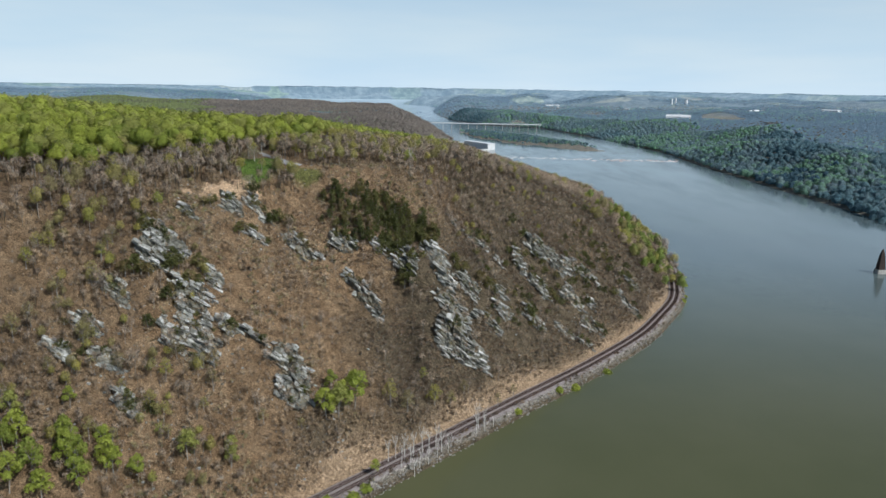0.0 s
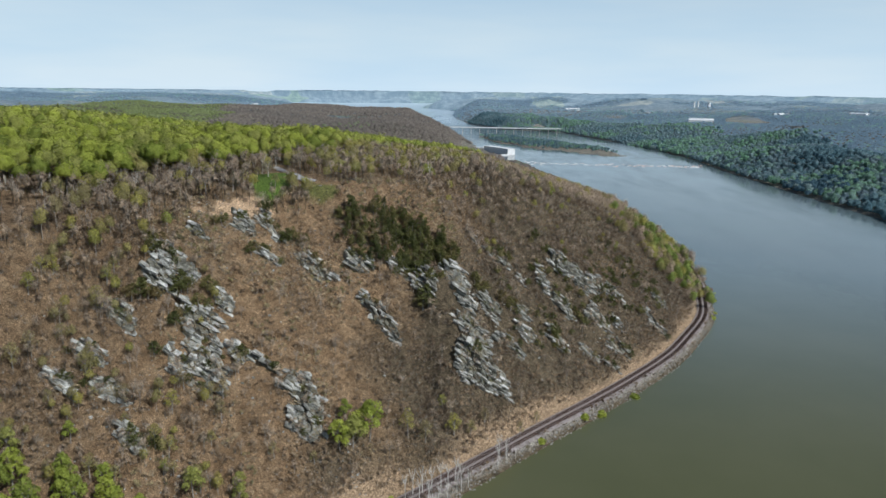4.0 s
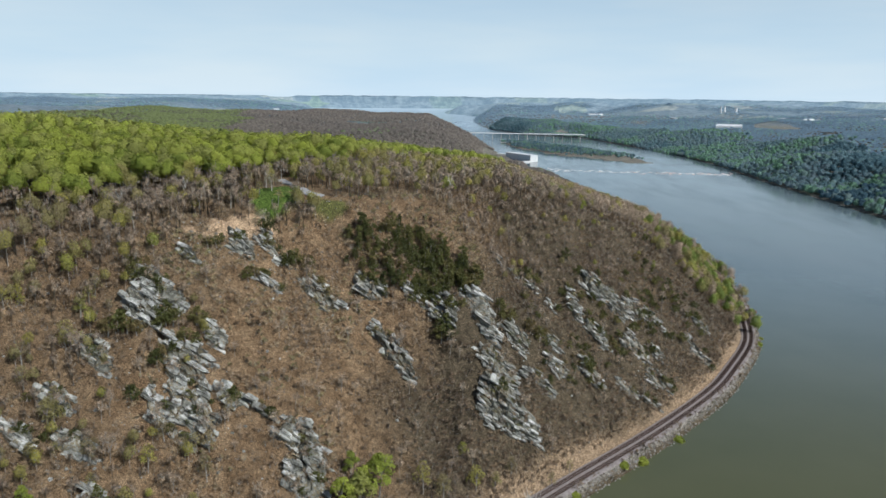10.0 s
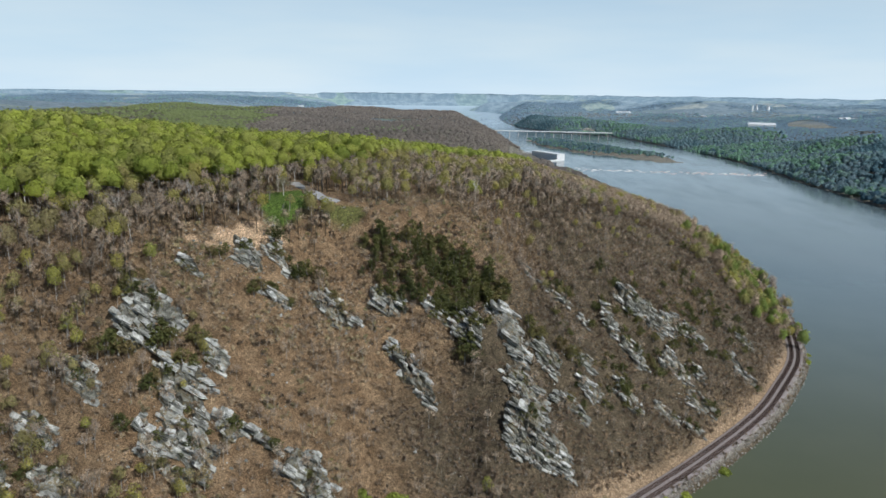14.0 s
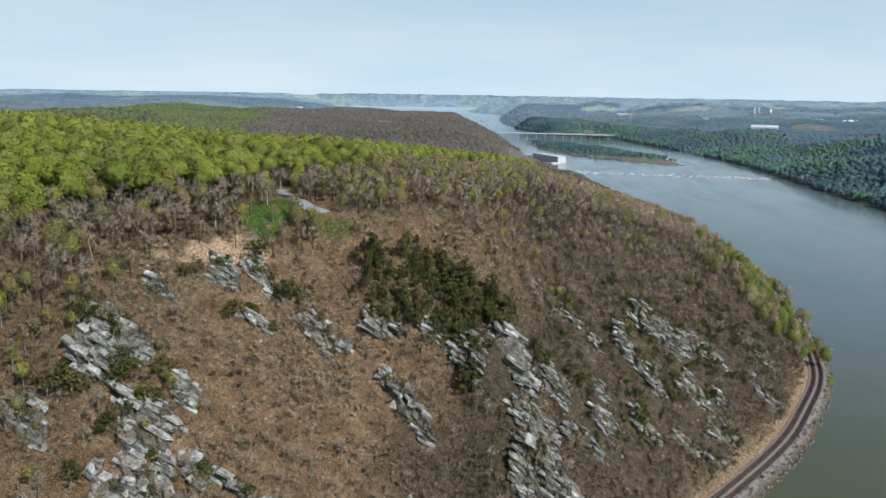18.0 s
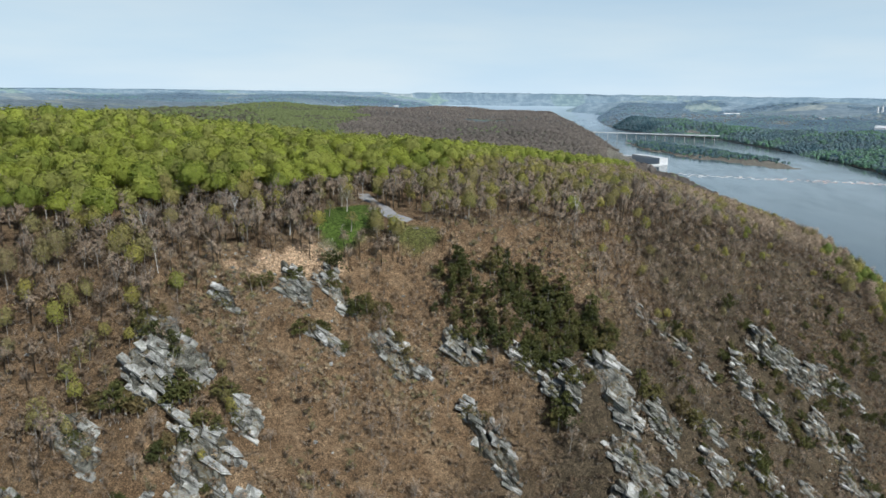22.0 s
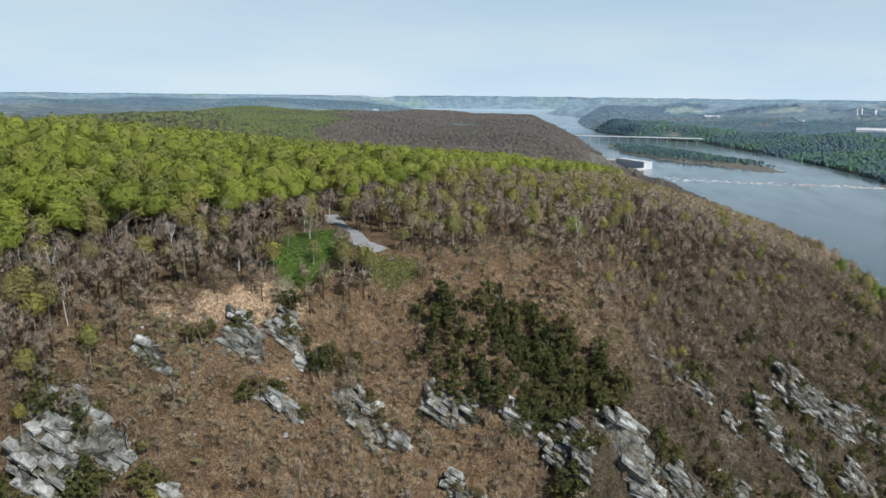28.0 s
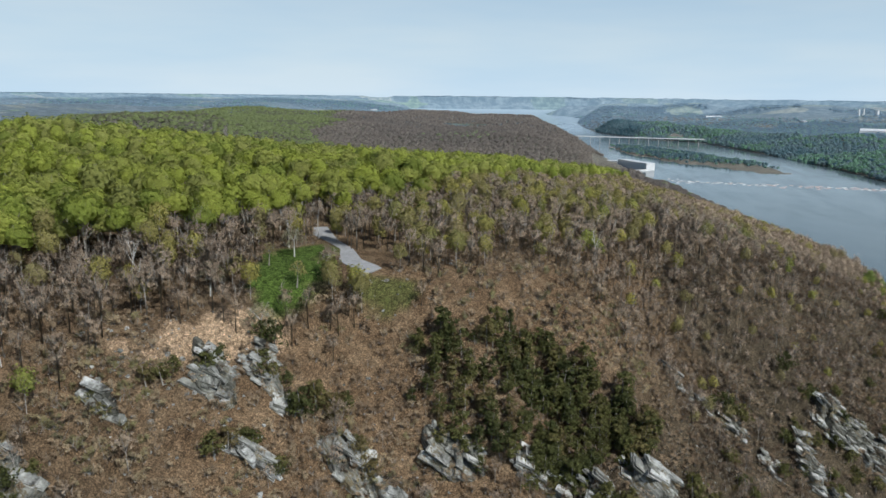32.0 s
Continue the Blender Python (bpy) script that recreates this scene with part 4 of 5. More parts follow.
plant([copy_thing(SHRUBS[0], pose(0, 0, 0))], [(-92, 380, 1.4), (-86, 386, 1.3), (-90, 385, 1.3), (-85, 390, 0.9), (-94, 380, 0.9), (-121, 367, 0.9), (-124, 365, 0.8), (-120, 370, 0.7), (-104, 391, 1.2), (-107, 390, 0.8), (7, 412, 1.3), (12, 413, 1.2), (8, 409, 0.9), (23, 417, 1.2), (28, 417, 1.3), (31, 424, 0.8), (23, 458, 1.2), (28, 459, 1.3), (19, 457, 0.9), (67, 481, 1.0), (87, 495, 0.9), (68, 472, 0.9)], 5, 0.9, 1.25)
plant([copy_thing(SHRUBS[1], pose(0, 0, 0))], [(77, 472, 1.0), (89, 477, 1.2), (95, 484, 0.9), (48, 488, 1.2), (54, 428, 1.1), (58, 431, 0.8), (5, 369, 1.0), (9, 371, 0.8), (-20, 385, 1.7), (-21, 383, 1.5), (-17, 390, 1.2), (-18, 383, 1.3), (124, 499, 1.3), (117, 494, 1.0), (144, 539, 1.2), (137, 533, 1.0), (126, 529, 1.0), (118, 590, 1.3), (134, 521, 1.0), (112, 489, 0.9), (143, 523, 0.9)], 6, 0.9, 1.25)

# Fresh green trees at the foot of the slope.
FOOT = [tree_thing("green_tree", leafy(80 + n, 15.0, 4.6, 560, 0.55, 0.2), [BARK, LEAF_SPRING], "slender yellow-green tree in young leaf at the foot of the slope", "tree", "young green trees by the foot") for n in range(3)]
plant(FOOT, [(-46, 299, 1.3), (-40, 308, 1.45), (-51, 296, 1.1), (-135, 236, 0.9), (-129, 231, 1.0), (-125, 243, 0.85), (-122, 237, 0.9), (-140, 250, 0.6), (-51, 311, 0.8), (-46, 304, 0.9), (-151, 226, 1.0), (-112, 240, 0.8), (-85, 266, 0.65), (-98, 253, 0.95), (-133, 232, 1.1), (-141, 225, 1.2), (-149, 229, 1.2), (-127, 227, 1.0), (-137, 221, 1.0), (-146, 218, 1.1), (-84, 262, 0.7), (-120, 238, 0.8), (-28, 281, 0.55), (-155, 238, 0.9)], 8)
BUDDING = [tree_thing("budding_tree", leafy(90 + n, 11.5, 3.5, 300, 0.48, 0.2), [BARK, LEAF_OLIVE], "olive budding tree on the lower slope", "tree", "budding trees on the slope") for n in range(3)]
BUDS = np.random.RandomState(77)
plant([copy_thing(BUDDING[0], pose(0, 0, 0)), copy_thing(BUDDING[1], pose(0, 0, 0))], [(BUDS.uniform(-175, -92), BUDS.uniform(232, 325), BUDS.uniform(0.5, 1.0)) for _ in range(46)], 19)
plant(BUDDING, [(-16, 322, 1.2), (-3, 333, 1.2), (-24, 320, 1.2), (5, 338, 0.8), (12, 347, 0.8), (30, 352, 0.7), (40, 366, 0.6), (-9, 345, 0.7), (-123, 245, 0.8), (-110, 262, 0.9), (-146, 276, 1.0), (-160, 285, 1.0), (-168, 265, 1.1), (-152, 300, 1.0), (-75, 280, 0.7), (-60, 286, 0.6)], 9)

# Pale dead trees on the bank.
DEAD = [tree_thing("dead_tree", bare(50 + n, 11.0, 2.6, 40, 1.8, 0.06, 6, 0.6, 0), [PALE_BARK, PALE_BARK], "pale leafless dead tree beside the water", "dead tree", "dead trees on the bank") for n in range(3)]
plant(DEAD, [(-20, 295, 1.2), (-16, 297, 1.3), (-12, 298, 1.2), (-8, 301, 1.3), (-5, 303, 1.2), (-2, 306, 1.2), (19, 328, 1.2), (22, 331, 1.0), (-23, 292, 1.0), (-17, 289, 1.0), (-13, 291, 1.1), (-9, 294, 1.0), (-5, 298, 0.9), (-1, 303, 1.0), (1, 305, 1.1), (4, 308, 1.0), (18, 325, 1.0), (22, 329, 0.8), (-11, 288, 0.9), (27, 334, 0.6)], 10)
SNAGS = [tree_thing("pale_snag", bare(55, 15.0, 3.2, 30, 2.0, 0.08, 6, 0.6, 0), [PALE_BARK, PALE_BARK], "bleached bare snag among the hillside trees", "dead tree", "snags on the hillside")]
plant(SNAGS, [(-146, 394, 1.0), (-140, 389, 0.7), (-160, 360, 0.9), (-150, 352, 0.8), (-22, 462, 0.9), (-170, 372, 0.9), (186, 628, 0.6)], 11)

# Single bare trees on the open slope.
def slope_spots():
    rng = np.random.RandomState(21)
    out = []
    while len(out) < 290:
        x, y = rng.uniform(-150, 170), rng.uniform(245, 560)
        d = float(d_west(np.array([x]), np.array([y]))[0])
        if 20 < d < 120 and not (((x + 30) / 34) ** 2 + ((y - 414) / 24) ** 2 < 1):
            out.append((x, y, 0.35 + 0.4 * rng.rand()))
    return out


SLOPE = [tree_thing("bare_tree", bare(120 + n, 14.0, 3.8, 44, 2.2, 0.06, 6, 0.45, 40, 1.1), [BARK, TWIG], "small leafless grey tree on the leaf-littered slope", "tree", "bare trees on the slope") for n in range(5)]
plant(SLOPE, slope_spots(), 13)

# The trees on the lawn.
LAWN = [tree_thing("lawn_tree", leafy(140, 12.0, 5.0, 400, 0.5, 0.3), [PALE_BARK, LEAF_PALE], "spreading pale budding tree on the lawn", "tree", "trees on the lawn"),
        tree_thing("lawn_tree", bare(141, 13.0, 3.4, 40, 1.8, 0.06), [PALE_BARK, TWIG], "thin leafless tree on the lawn", "tree", "trees on the lawn"),
        tree_thing("lawn_tree", leafy(142, 10.0, 3.0, 220, 0.45, 0.3), [BARK, LEAF_OLIVE], "small olive budding tree on the lawn", "tree", "trees on the lawn")]
plant(LAWN, [(-107, 391, 1.0), (-98, 417, 1.0), (-105, 410, 0.9), (-114, 430, 0.9), (-120, 440, 1.0), (-117, 418, 0.8), (-124, 396, 0.9), (-116, 456, 1.0)], 14)


# ---- rock ----
def slab_mesh(seed):
    """A broken plate of schist, 2 m across and 1 m thick before scaling, with a stepped upper face."""
    rng = np.random.RandomState(seed)
    n = 5 if seed % 3 == 0 else 4
    corner = [(-1.0, -0.8), (1.0, -0.8), (1.25, 0.1), (0.8, 0.85), (-1.0, 0.8)] if n == 5 else [(-1.0, -0.8), (1.0, -0.8), (1.0, 0.8), (-1.0, 0.8)]
    out = np.array([(a, b, 0.0) for a, b in corner]) + np.append(rng.uniform(-0.24, 0.24, (n, 2)), np.zeros((n, 1)), axis=1)
    tilt = rng.normal(0, 0.12, 2)
    rings = [out * 0.96 + (0, 0, -0.5), out * rng.uniform(1.0, 1.06, (n, 1)) + (0, 0, -0.02), out * rng.uniform(0.86, 0.97, (n, 1)) + (0, 0, 0.02), out * rng.uniform(0.86, 0.95, (n, 1)) + (0, 0, 0.5)]
    rings[3][:, 2] += rings[3][:, 0] * tilt[0] + rings[3][:, 1] * tilt[1]
    rings = [ring + rng.normal(0, 0.03, ring.shape) for ring in rings]
    faces = [list(range(n))[::-1], [3 * n + k for k in range(n)]]
    for k in range(3):
        faces += [[k * n + i, k * n + (i + 1) % n, (k + 1) * n + (i + 1) % n, (k + 1) * n + i] for i in range(n)]
    me = bpy.data.meshes.new("slab")
    me.from_pydata(np.concatenate(rings).tolist(), [], faces)
    me.materials.append(ROCK)
    return me


ROCKY = []
LEDGE_BRUSH = []
SLABS = [slab_mesh(n) for n in range(12)]


def bedding(rng, loose=0.2):
    """The lie of a plate: beds dip to the east and a little to the south."""
    across = Vector((0.80, 0.12, -0.57)) + Vector(rng.normal(0, loose, 3))
    along = Vector((0.10, -0.96, -0.30)) + Vector(rng.normal(0, loose, 3))
    up = across.cross(-along).normalized()
    if up.z < 0:
        up = -up
    across.normalize()
    along = up.cross(across).normalized()
    return Matrix((across, along, up)).transposed().to_4x4()


def crag_surface(x0, y0, x1, y1, wide, tall, teeth, seed):
    """Tilted beds that break off sharply to the west and run out into the slope to the east."""
    long = math.hypot(x1 - x0, y1 - y0) + 3.0
    ax, ay = (x1 - x0) / (long - 3.0), (y1 - y0) / (long - 3.0)
    a, b = long / 2, wide / 2
    gap = 0.45
    v, u = np.meshgrid(np.arange(-a * 1.25, a * 1.25 + gap, gap), np.arange(-b * 1.3, b * 1.3 + gap, gap), indexing="ij")
    x, y = (x0 + x1) / 2 + ax * v - ay * u, (y0 + y1) / 2 + ay * v + ax * u
    # The outline is ragged; e runs from its western edge to its eastern.
    p = v / a + 0.55 * rough(x, y, 8.0, seed, 4)
    q = u / b + 0.75 * rough(x, y, 7.0, seed + 4, 4)
    env = 1 - (p * p + q * q)
    dp, dq = ax / a, -ay / b
    k, m = dp * dp + dq * dq, p * dp + q * dq
    root = np.sqrt(np.maximum(m * m + k * env, 1e-6))
    e = np.clip((m + root) / (2 * root), 0, 0.999)
    e = e * teeth
    tooth = np.floor(e)
    f = e - tooth
    prof = np.where(f < 0.07, f / 0.07, 1 - 0.72 * (f - 0.07) / 0.93) * np.where(tooth > 0, 0.7, 1.0)
    z = height(x, y)
    bed = -(BED[0] * x + BED[1] * y + BED[2] * z) / 1.5 + 0.9 * rough(x, y, 9.0, seed + 5, 3)
    row = np.floor(bed).astype(int)
    g = bed - row
    g = np.where(g < 0.8, g / 0.8, (1 - g) / 0.2)
    step_out = TABLE[row % 256, np.floor((0.75 * x + 0.5 * y) / 4.6 + 0.37 * row).astype(int) % 256]
    joint = TABLE[(row + 31) % 256, np.floor((0.8 * x - 0.5 * y) / 2.1 + 0.61 * row).astype(int) % 256]
    keep = np.clip(env * 3, 0, 1)
    h = tall * prof * np.clip(env * 2.4, 0, 1) ** 0.5 + (0.75 * g + 1.5 * (step_out - 0.45) + 0.6 * (joint - 0.5)) * (0.35 + 0.65 * keep) - 0.45
    h = np.where(env < 0, h - 1.2 + 2 * env, h)
    # Out of the slope, not straight up.
    nx, ny = (height(x - 4, y) - height(x + 4, y)) / 8, (height(x, y - 4) - height(x, y + 4)) / 8
    n = np.stack([0.7 * nx, 0.7 * ny, np.ones(x.shape)], -1)
    n /= np.linalg.norm(n, axis=-1)[..., None]
    return np.stack([x, y, z], -1) + n * h[..., None], h


def outcrop(x0, y0, x1, y1, wide, tall, label="pale grey schist outcrop with broken slabs"):
    """One crag: its bedded face and the loose slabs that lie on it."""
    teeth = 1 if tall > 5.5 else max(1, round(max(wide, math.hypot(x1 - x0, y1 - y0)) / 7))
    seed = int(abs(x0 * 7 + y0 * 13)) % 90
    rng = np.random.RandomState(seed)
    points, h = crag_surface(x0, y0, x1, y1, wide, tall, teeth, seed)
    origin = np.array((x0, y0, ground_z(x0, y0)))
    base = thing("rock_outcrop", label, "rock outcrop", "outcrops on the hillside", Matrix.Translation(origin))
    home = base.matrix_basis.inverted()
    n = h.shape[1]
    i = (np.arange(h.shape[0] - 1)[:, None] * n + np.arange(n - 1)).ravel()
    quad = np.stack([i, i + n, i + n + 1, i + 1], 1)
    quad = quad[h.ravel()[quad].max(axis=1) > -0.5]
    a, b, c = points.reshape(-1, 3)[quad[0][:3]]
    if np.cross(b - a, c - a)[2] < 0:
        quad = quad[:, ::-1]
    used, index = np.unique(quad, return_inverse=True)
    part("rock_face", mesh_from("rock_face", points.reshape(-1, 3)[used] - origin, index.ravel(), np.arange(len(quad)) * 4, [ROCK_BASE]), base)
    ROCKY.append((x0, y0, x1, y1, wide))
    for at in points[(h > -1.6) & (rng.rand(*h.shape) < np.where(h > 0.3, 0.022, 0.06))]:
        LEDGE_BRUSH.append((at[0], at[1], max(at[2], ground_z(at[0], at[1])) - 0.1, rng.uniform(0.7, 1.35), rng.uniform(0.02, 0.99)))
    # Plates lie in courses along the beds, each over the next.
    grand = 1.45 if tall > 5.5 else 1.0
    proud = points[h > 0.0]
    course = np.floor((proud @ np.array(BED)) / (0.72 * grand)).astype(int)
    block = np.floor((0.88 * proud[:, 0] + 0.4 * proud[:, 1]) / (4.2 * grand) + 0.5 * (course % 2) + 0.21 * course).astype(int)
    cells = sorted(set(zip(course.tolist(), block.tolist())))
    rng.shuffle(cells)
    for c, d in cells[:105]:
        if rng.rand() < 0.27:
            continue
        some = proud[(course == c) & (block == d)]
        at = some[rng.randint(len(some))]
        big = grand * rng.uniform(0.8, 1.3)
        m = Matrix.Translation(at) @ bedding(rng, 0.12) @ Matrix.Diagonal((2.1 * big * rng.uniform(0.5, 1.5), 1.4 * big * rng.uniform(0.7, 1.2), big * rng.uniform(0.4, 0.9), 1))
        part("slab", SLABS[rng.randint(len(SLABS))], base, place=home @ m)
    return base


outcrop(-142, 330, -125, 334, 10, 3, "pale crag with evergreens in its cracks")
outcrop(-141, 323, -130, 323, 10, 4.5, "pale schist slab over a dark notch")
outcrop(-149, 306, -140, 300, 10, 4.5, "grey crag under a spreading evergreen")
outcrop(-124, 319, -106, 314, 14, 3.2, "broad grey crag of tilted ledges")
outcrop(-114, 332, -106, 332, 9, 3, "smooth white rock step")
outcrop(-116, 306, -101, 303, 12, 1.8, "low broken ledges in the leaf litter")
outcrop(-102, 314, -94, 313, 7, 3, "pale block with a dark overhung side")
outcrop(-92, 315, -81, 312, 2, 2.0, "thin dark ledge in the leaf litter")
outcrop(-102, 366, -94, 367, 5, 2.4, "white rock step on the upper slope")
outcrop(-119, 379, -107, 371, 9, 2.2, "pale broken cliff below the clay ledge")
outcrop(-106, 387, -97, 380, 8, 2.2, "pale broken cliff below the clay ledge")
outcrop(-131, 357, -127, 357, 5, 1.6)
outcrop(-85, 381, -68, 377, 9, 2.2, "line of grey-green ledges across the slope")
outcrop(-64, 392, -50, 391, 9, 3, "pale knobbly ledge under the pines")
outcrop(-51, 376, -33, 361, 10, 5, "dark broken rock fin on the slope")
outcrop(-39, 393, -29, 397, 9, 2.6)
outcrop(-26, 396, -15, 389, 10, 3.2, "shaded rock wall below the pines")
outcrop(-8, 408, 0, 394, 17, 9, "tall pale schist buttress with a dark sheer side")
outcrop(-2, 383, 13, 388, 12, 3, "stepped schist ledges below the tall buttress")
outcrop(10, 409, 21, 407, 12, 2.8)
outcrop(31, 426, 38, 425, 7, 2.4)
outcrop(32, 411, 42, 412, 10, 1.8)
outcrop(52, 431, 61, 423, 10, 2.4)
outcrop(20, 394, 34, 397, 5, 1.8)
outcrop(73, 434, 86, 434, 7, 2.2)
outcrop(88, 435, 97, 436, 5, 1.8)
outcrop(-4, 367, 22, 369, 16, 4.5, "grey crag near the foot of the slope")
outcrop(6, 454, 27, 456, 6, 2.4, "small white slabs on the upper slope")
outcrop(35, 454, 40, 452, 6, 1.8)
outcrop(57, 479, 86, 489, 16, 5, "long dark crag with pale slabs")
outcrop(87, 490, 109, 497, 11, 3.4, "long dark crag with pale slabs")
outcrop(47, 462, 52, 456, 8, 5, "shaded rock gully wall")
outcrop(58, 457, 69, 453, 9, 3.4, "shaded broken crag on the slope")
outcrop(82, 470, 96, 466, 15, 4)
outcrop(101, 474, 106, 471, 6, 2.4)
outcrop(132, 510, 139, 497, 12, 3.4, "blue-grey slabs above the railway")
outcrop(142, 536, 151, 540, 7, 2)
outcrop(93, 455, 105, 455, 12, 1.8)
outcrop(-78, 312, -62, 308, 12, 4, "grey rock step with a dark overhung side")
outcrop(-71, 298, -59, 299, 10, 3, "grey rock step with a dark overhung side")
outcrop(-141, 273, -132, 271, 9, 2.6, "low mossy rocks on the lower slope")
outcrop(-153, 281, -143, 284, 8, 2.4, "low mossy rocks on the lower slope")
outcrop(-154, 267, -147, 266, 6, 2)
outcrop(-126, 260, -118, 260, 8, 2.2)
outcrop(-121, 298, -100, 298, 14, 1.5, "low broken ledges in the leaf litter")


def crag_evergreens():
    rng = np.random.RandomState(41)
    out = []
    while len(out) < 120:
        x, y = rng.uniform(20, 150), rng.uniform(400, 560)
        if 40 < float(d_west(np.array([x]), np.array([y]))[0]) < 82 and float(field(np.array([x]), np.array([y]), 14, 15)[0]) > 0.5:
            out.append((x, y, 0.5 + 0.8 * rng.rand()))
    return out


plant([copy_thing(SHRUBS[1], pose(0, 0, 0))], crag_evergreens(), 42)


def ledge_shrubs():
    """Small evergreens in the cracks of the crags."""
    rng = np.random.RandomState(31)
    out = []
    for x0, y0, x1, y1, wide in ROCKY:
        for k in range(rng.randint(2, 6)):
            f = rng.rand()
            out.append((x0 + (x1 - x0) * f + rng.uniform(-0.5, 0.6) * wide, y0 + (y1 - y0) * f + rng.uniform(-0.5, 0.5) * wide, 0.45 + 0.75 * rng.rand()))
    return out


plant([copy_thing(SHRUBS[2], pose(0, 0, 0))], ledge_shrubs(), 32)


# ---- loose stones and brush on the slope ----
def stone(seed):
    rng = np.random.RandomState(seed)
    n = 5
    t = (np.arange(n) + rng.uniform(-0.3, 0.3, n)) * 2 * math.pi / n
    low = np.stack([np.cos(t), np.sin(t), 0 * t - 0.3], 1) * rng.uniform(0.8, 1.1, (n, 1))
    high = np.stack([np.cos(t) * 0.7, np.sin(t) * 0.7, 0 * t + 0.45], 1) + rng.normal(0, 0.12, (n, 3))
    faces = [[5 + k for k in range(n)]] + [[i, (i + 1) % n, 5 + (i + 1) % n, 5 + i] for i in range(n)]
    return assemble([(np.concatenate([low, high]), faces, 0)])


BANK_STONE = surface("bank_stone", [(0.3, (0.15, 0.145, 0.13)), (0.7, (0.33, 0.32, 0.295))], 0.5, 0.9, 0.6)
STONES = [stone(n) for n in range(6)]


def keep_scree(x, y):
    d = d_west(x, y)
    near = bump_at(x, y, -112, 370, 22, 18, 0.5) + bump_at(x, y, -72, 381, 18, 12, 0.4) + bump_at(x, y, -112, 300, 26, 18, 0.45) + bump_at(x, y, 20, 400, 26, 18, 0.25)
    return (d > 18) * (d < 150) * (step(0.08, 0.3, rough(x + 0.4 * y, y, 44, 61, 3)) * 0.45 + near)


scree = spread(-170, 170, 240, 560, 2.2, keep_scree, 62)
scree[:, 3] = 0.25 + 0.75 * np.random.RandomState(3).rand(len(scree)) ** 3
stuff("scree", STONES, scree, [ROCK], "scattered grey stones on the leaf litter", "stones")


def keep_riprap(x, y):
    d = d_west(x, y)
    return (d > -1.2) * (d < 2.2) * (y < 1000) * 0.5


riprap = spread(-130, 250, 150, 1000, 1.15, keep_riprap, 63)
riprap[:, 2] = np.maximum(riprap[:, 2], -0.2)
riprap[:, 3] = 0.25 + 0.6 * np.random.RandomState(5).rand(len(riprap))
stuff("riprap", STONES, riprap, [BANK_STONE], "pale broken stones along the water's edge", "stones")


def off_rock(x, y):
    """0 on the outcrops, where nothing grows."""
    clear = np.ones(np.shape(x))
    for x0, y0, x1, y1, wide in ROCKY:
        dx, dy = x1 - x0, y1 - y0
        f = np.clip(((x - x0) * dx + (y - y0) * dy) / (dx * dx + dy * dy), 0, 1)
        clear = np.where(np.hypot(x - x0 - f * dx, y - y0 - f * dy) < wide * 0.4, 0.4, clear)
    return clear


BRUSH = [brush(n, 2.4) for n in range(6)]


def keep_brush(x, y):
    d = d_west(x, y)
    return open_ground(x, y) * off_rock(x, y) * (d < 165 + 60 * (x < -110)) * (clay_at(x, y, d) < 0.6) * np.maximum(0.35 + 0.65 * step(-0.1, 0.15, rough(x, y, 25, 66)), 0.85 * step(40, 20, d))


brushy = spread(-190, 245, 235, 800, 2.1, keep_brush, 67) * (1, 1, 1, 1.25, 1)
dry = dry_at(brushy[:, 0], brushy[:, 1])
brushy[:, 4] = np.where(brushy[:, 4] > 0.95, brushy[:, 4], np.clip(brushy[:, 4] * 0.5 + 0.02 + 0.38 * dry + 0.5 * rough(brushy[:, 0], brushy[:, 1], 16, 57, 3), 0.0, 0.9))
stuff("brush", BRUSH, brushy, [BARK, BRUSHY], "leafless tan brush and saplings on the slope", "brush")


stuff("ledge_brush", BRUSH, LEDGE_BRUSH, [BARK, BRUSHY], "leafless brush rooted in the ledges of the crags", "brush")


def keep_bank_brush(x, y):
    d = d_west(x, y)
    return (d > 1.5) * (d < 4.5) * (y < 900) * 0.5


stuff("bank_brush", BRUSH, spread(-100, 250, 180, 900, 2.0, keep_bank_brush, 68), [BARK, BRUSHY], "thin leafless brush on the river bank", "brush")
WILLOW = [tree_thing("willow_shrub", clump(n, 2.4, 80, 0.8), [BARK, LEAF_SPRING], "rounded green shrub at the water's edge", "shrub", "shrubs on the bank") for n in range(2)]
plant(WILLOW, [(102, 412, 1.50), (78, 387, 1.50), (67, 378, 1.20), (41, 350, 1.05), (198, 563, 1.20), (216, 615, 1.35), (-31, 272, 1.35), (-45, 258, 1.80), (-36, 266, 1.50), (205, 580, 0.90)], 15)
RED = [tree_thing("budding_red_tree", dome(150, 9.0, 2.6, 10, 6, 60, 0.6, 5, 0.3, 0.14)[:4], [BARK, LEAF_RED], "small reddish budding tree on the river bank", "tree", "red trees on the bank")]
plant(RED, [(214, 622, 1.0), (222, 640, 0.7), (236, 712, 0.9)], 16)


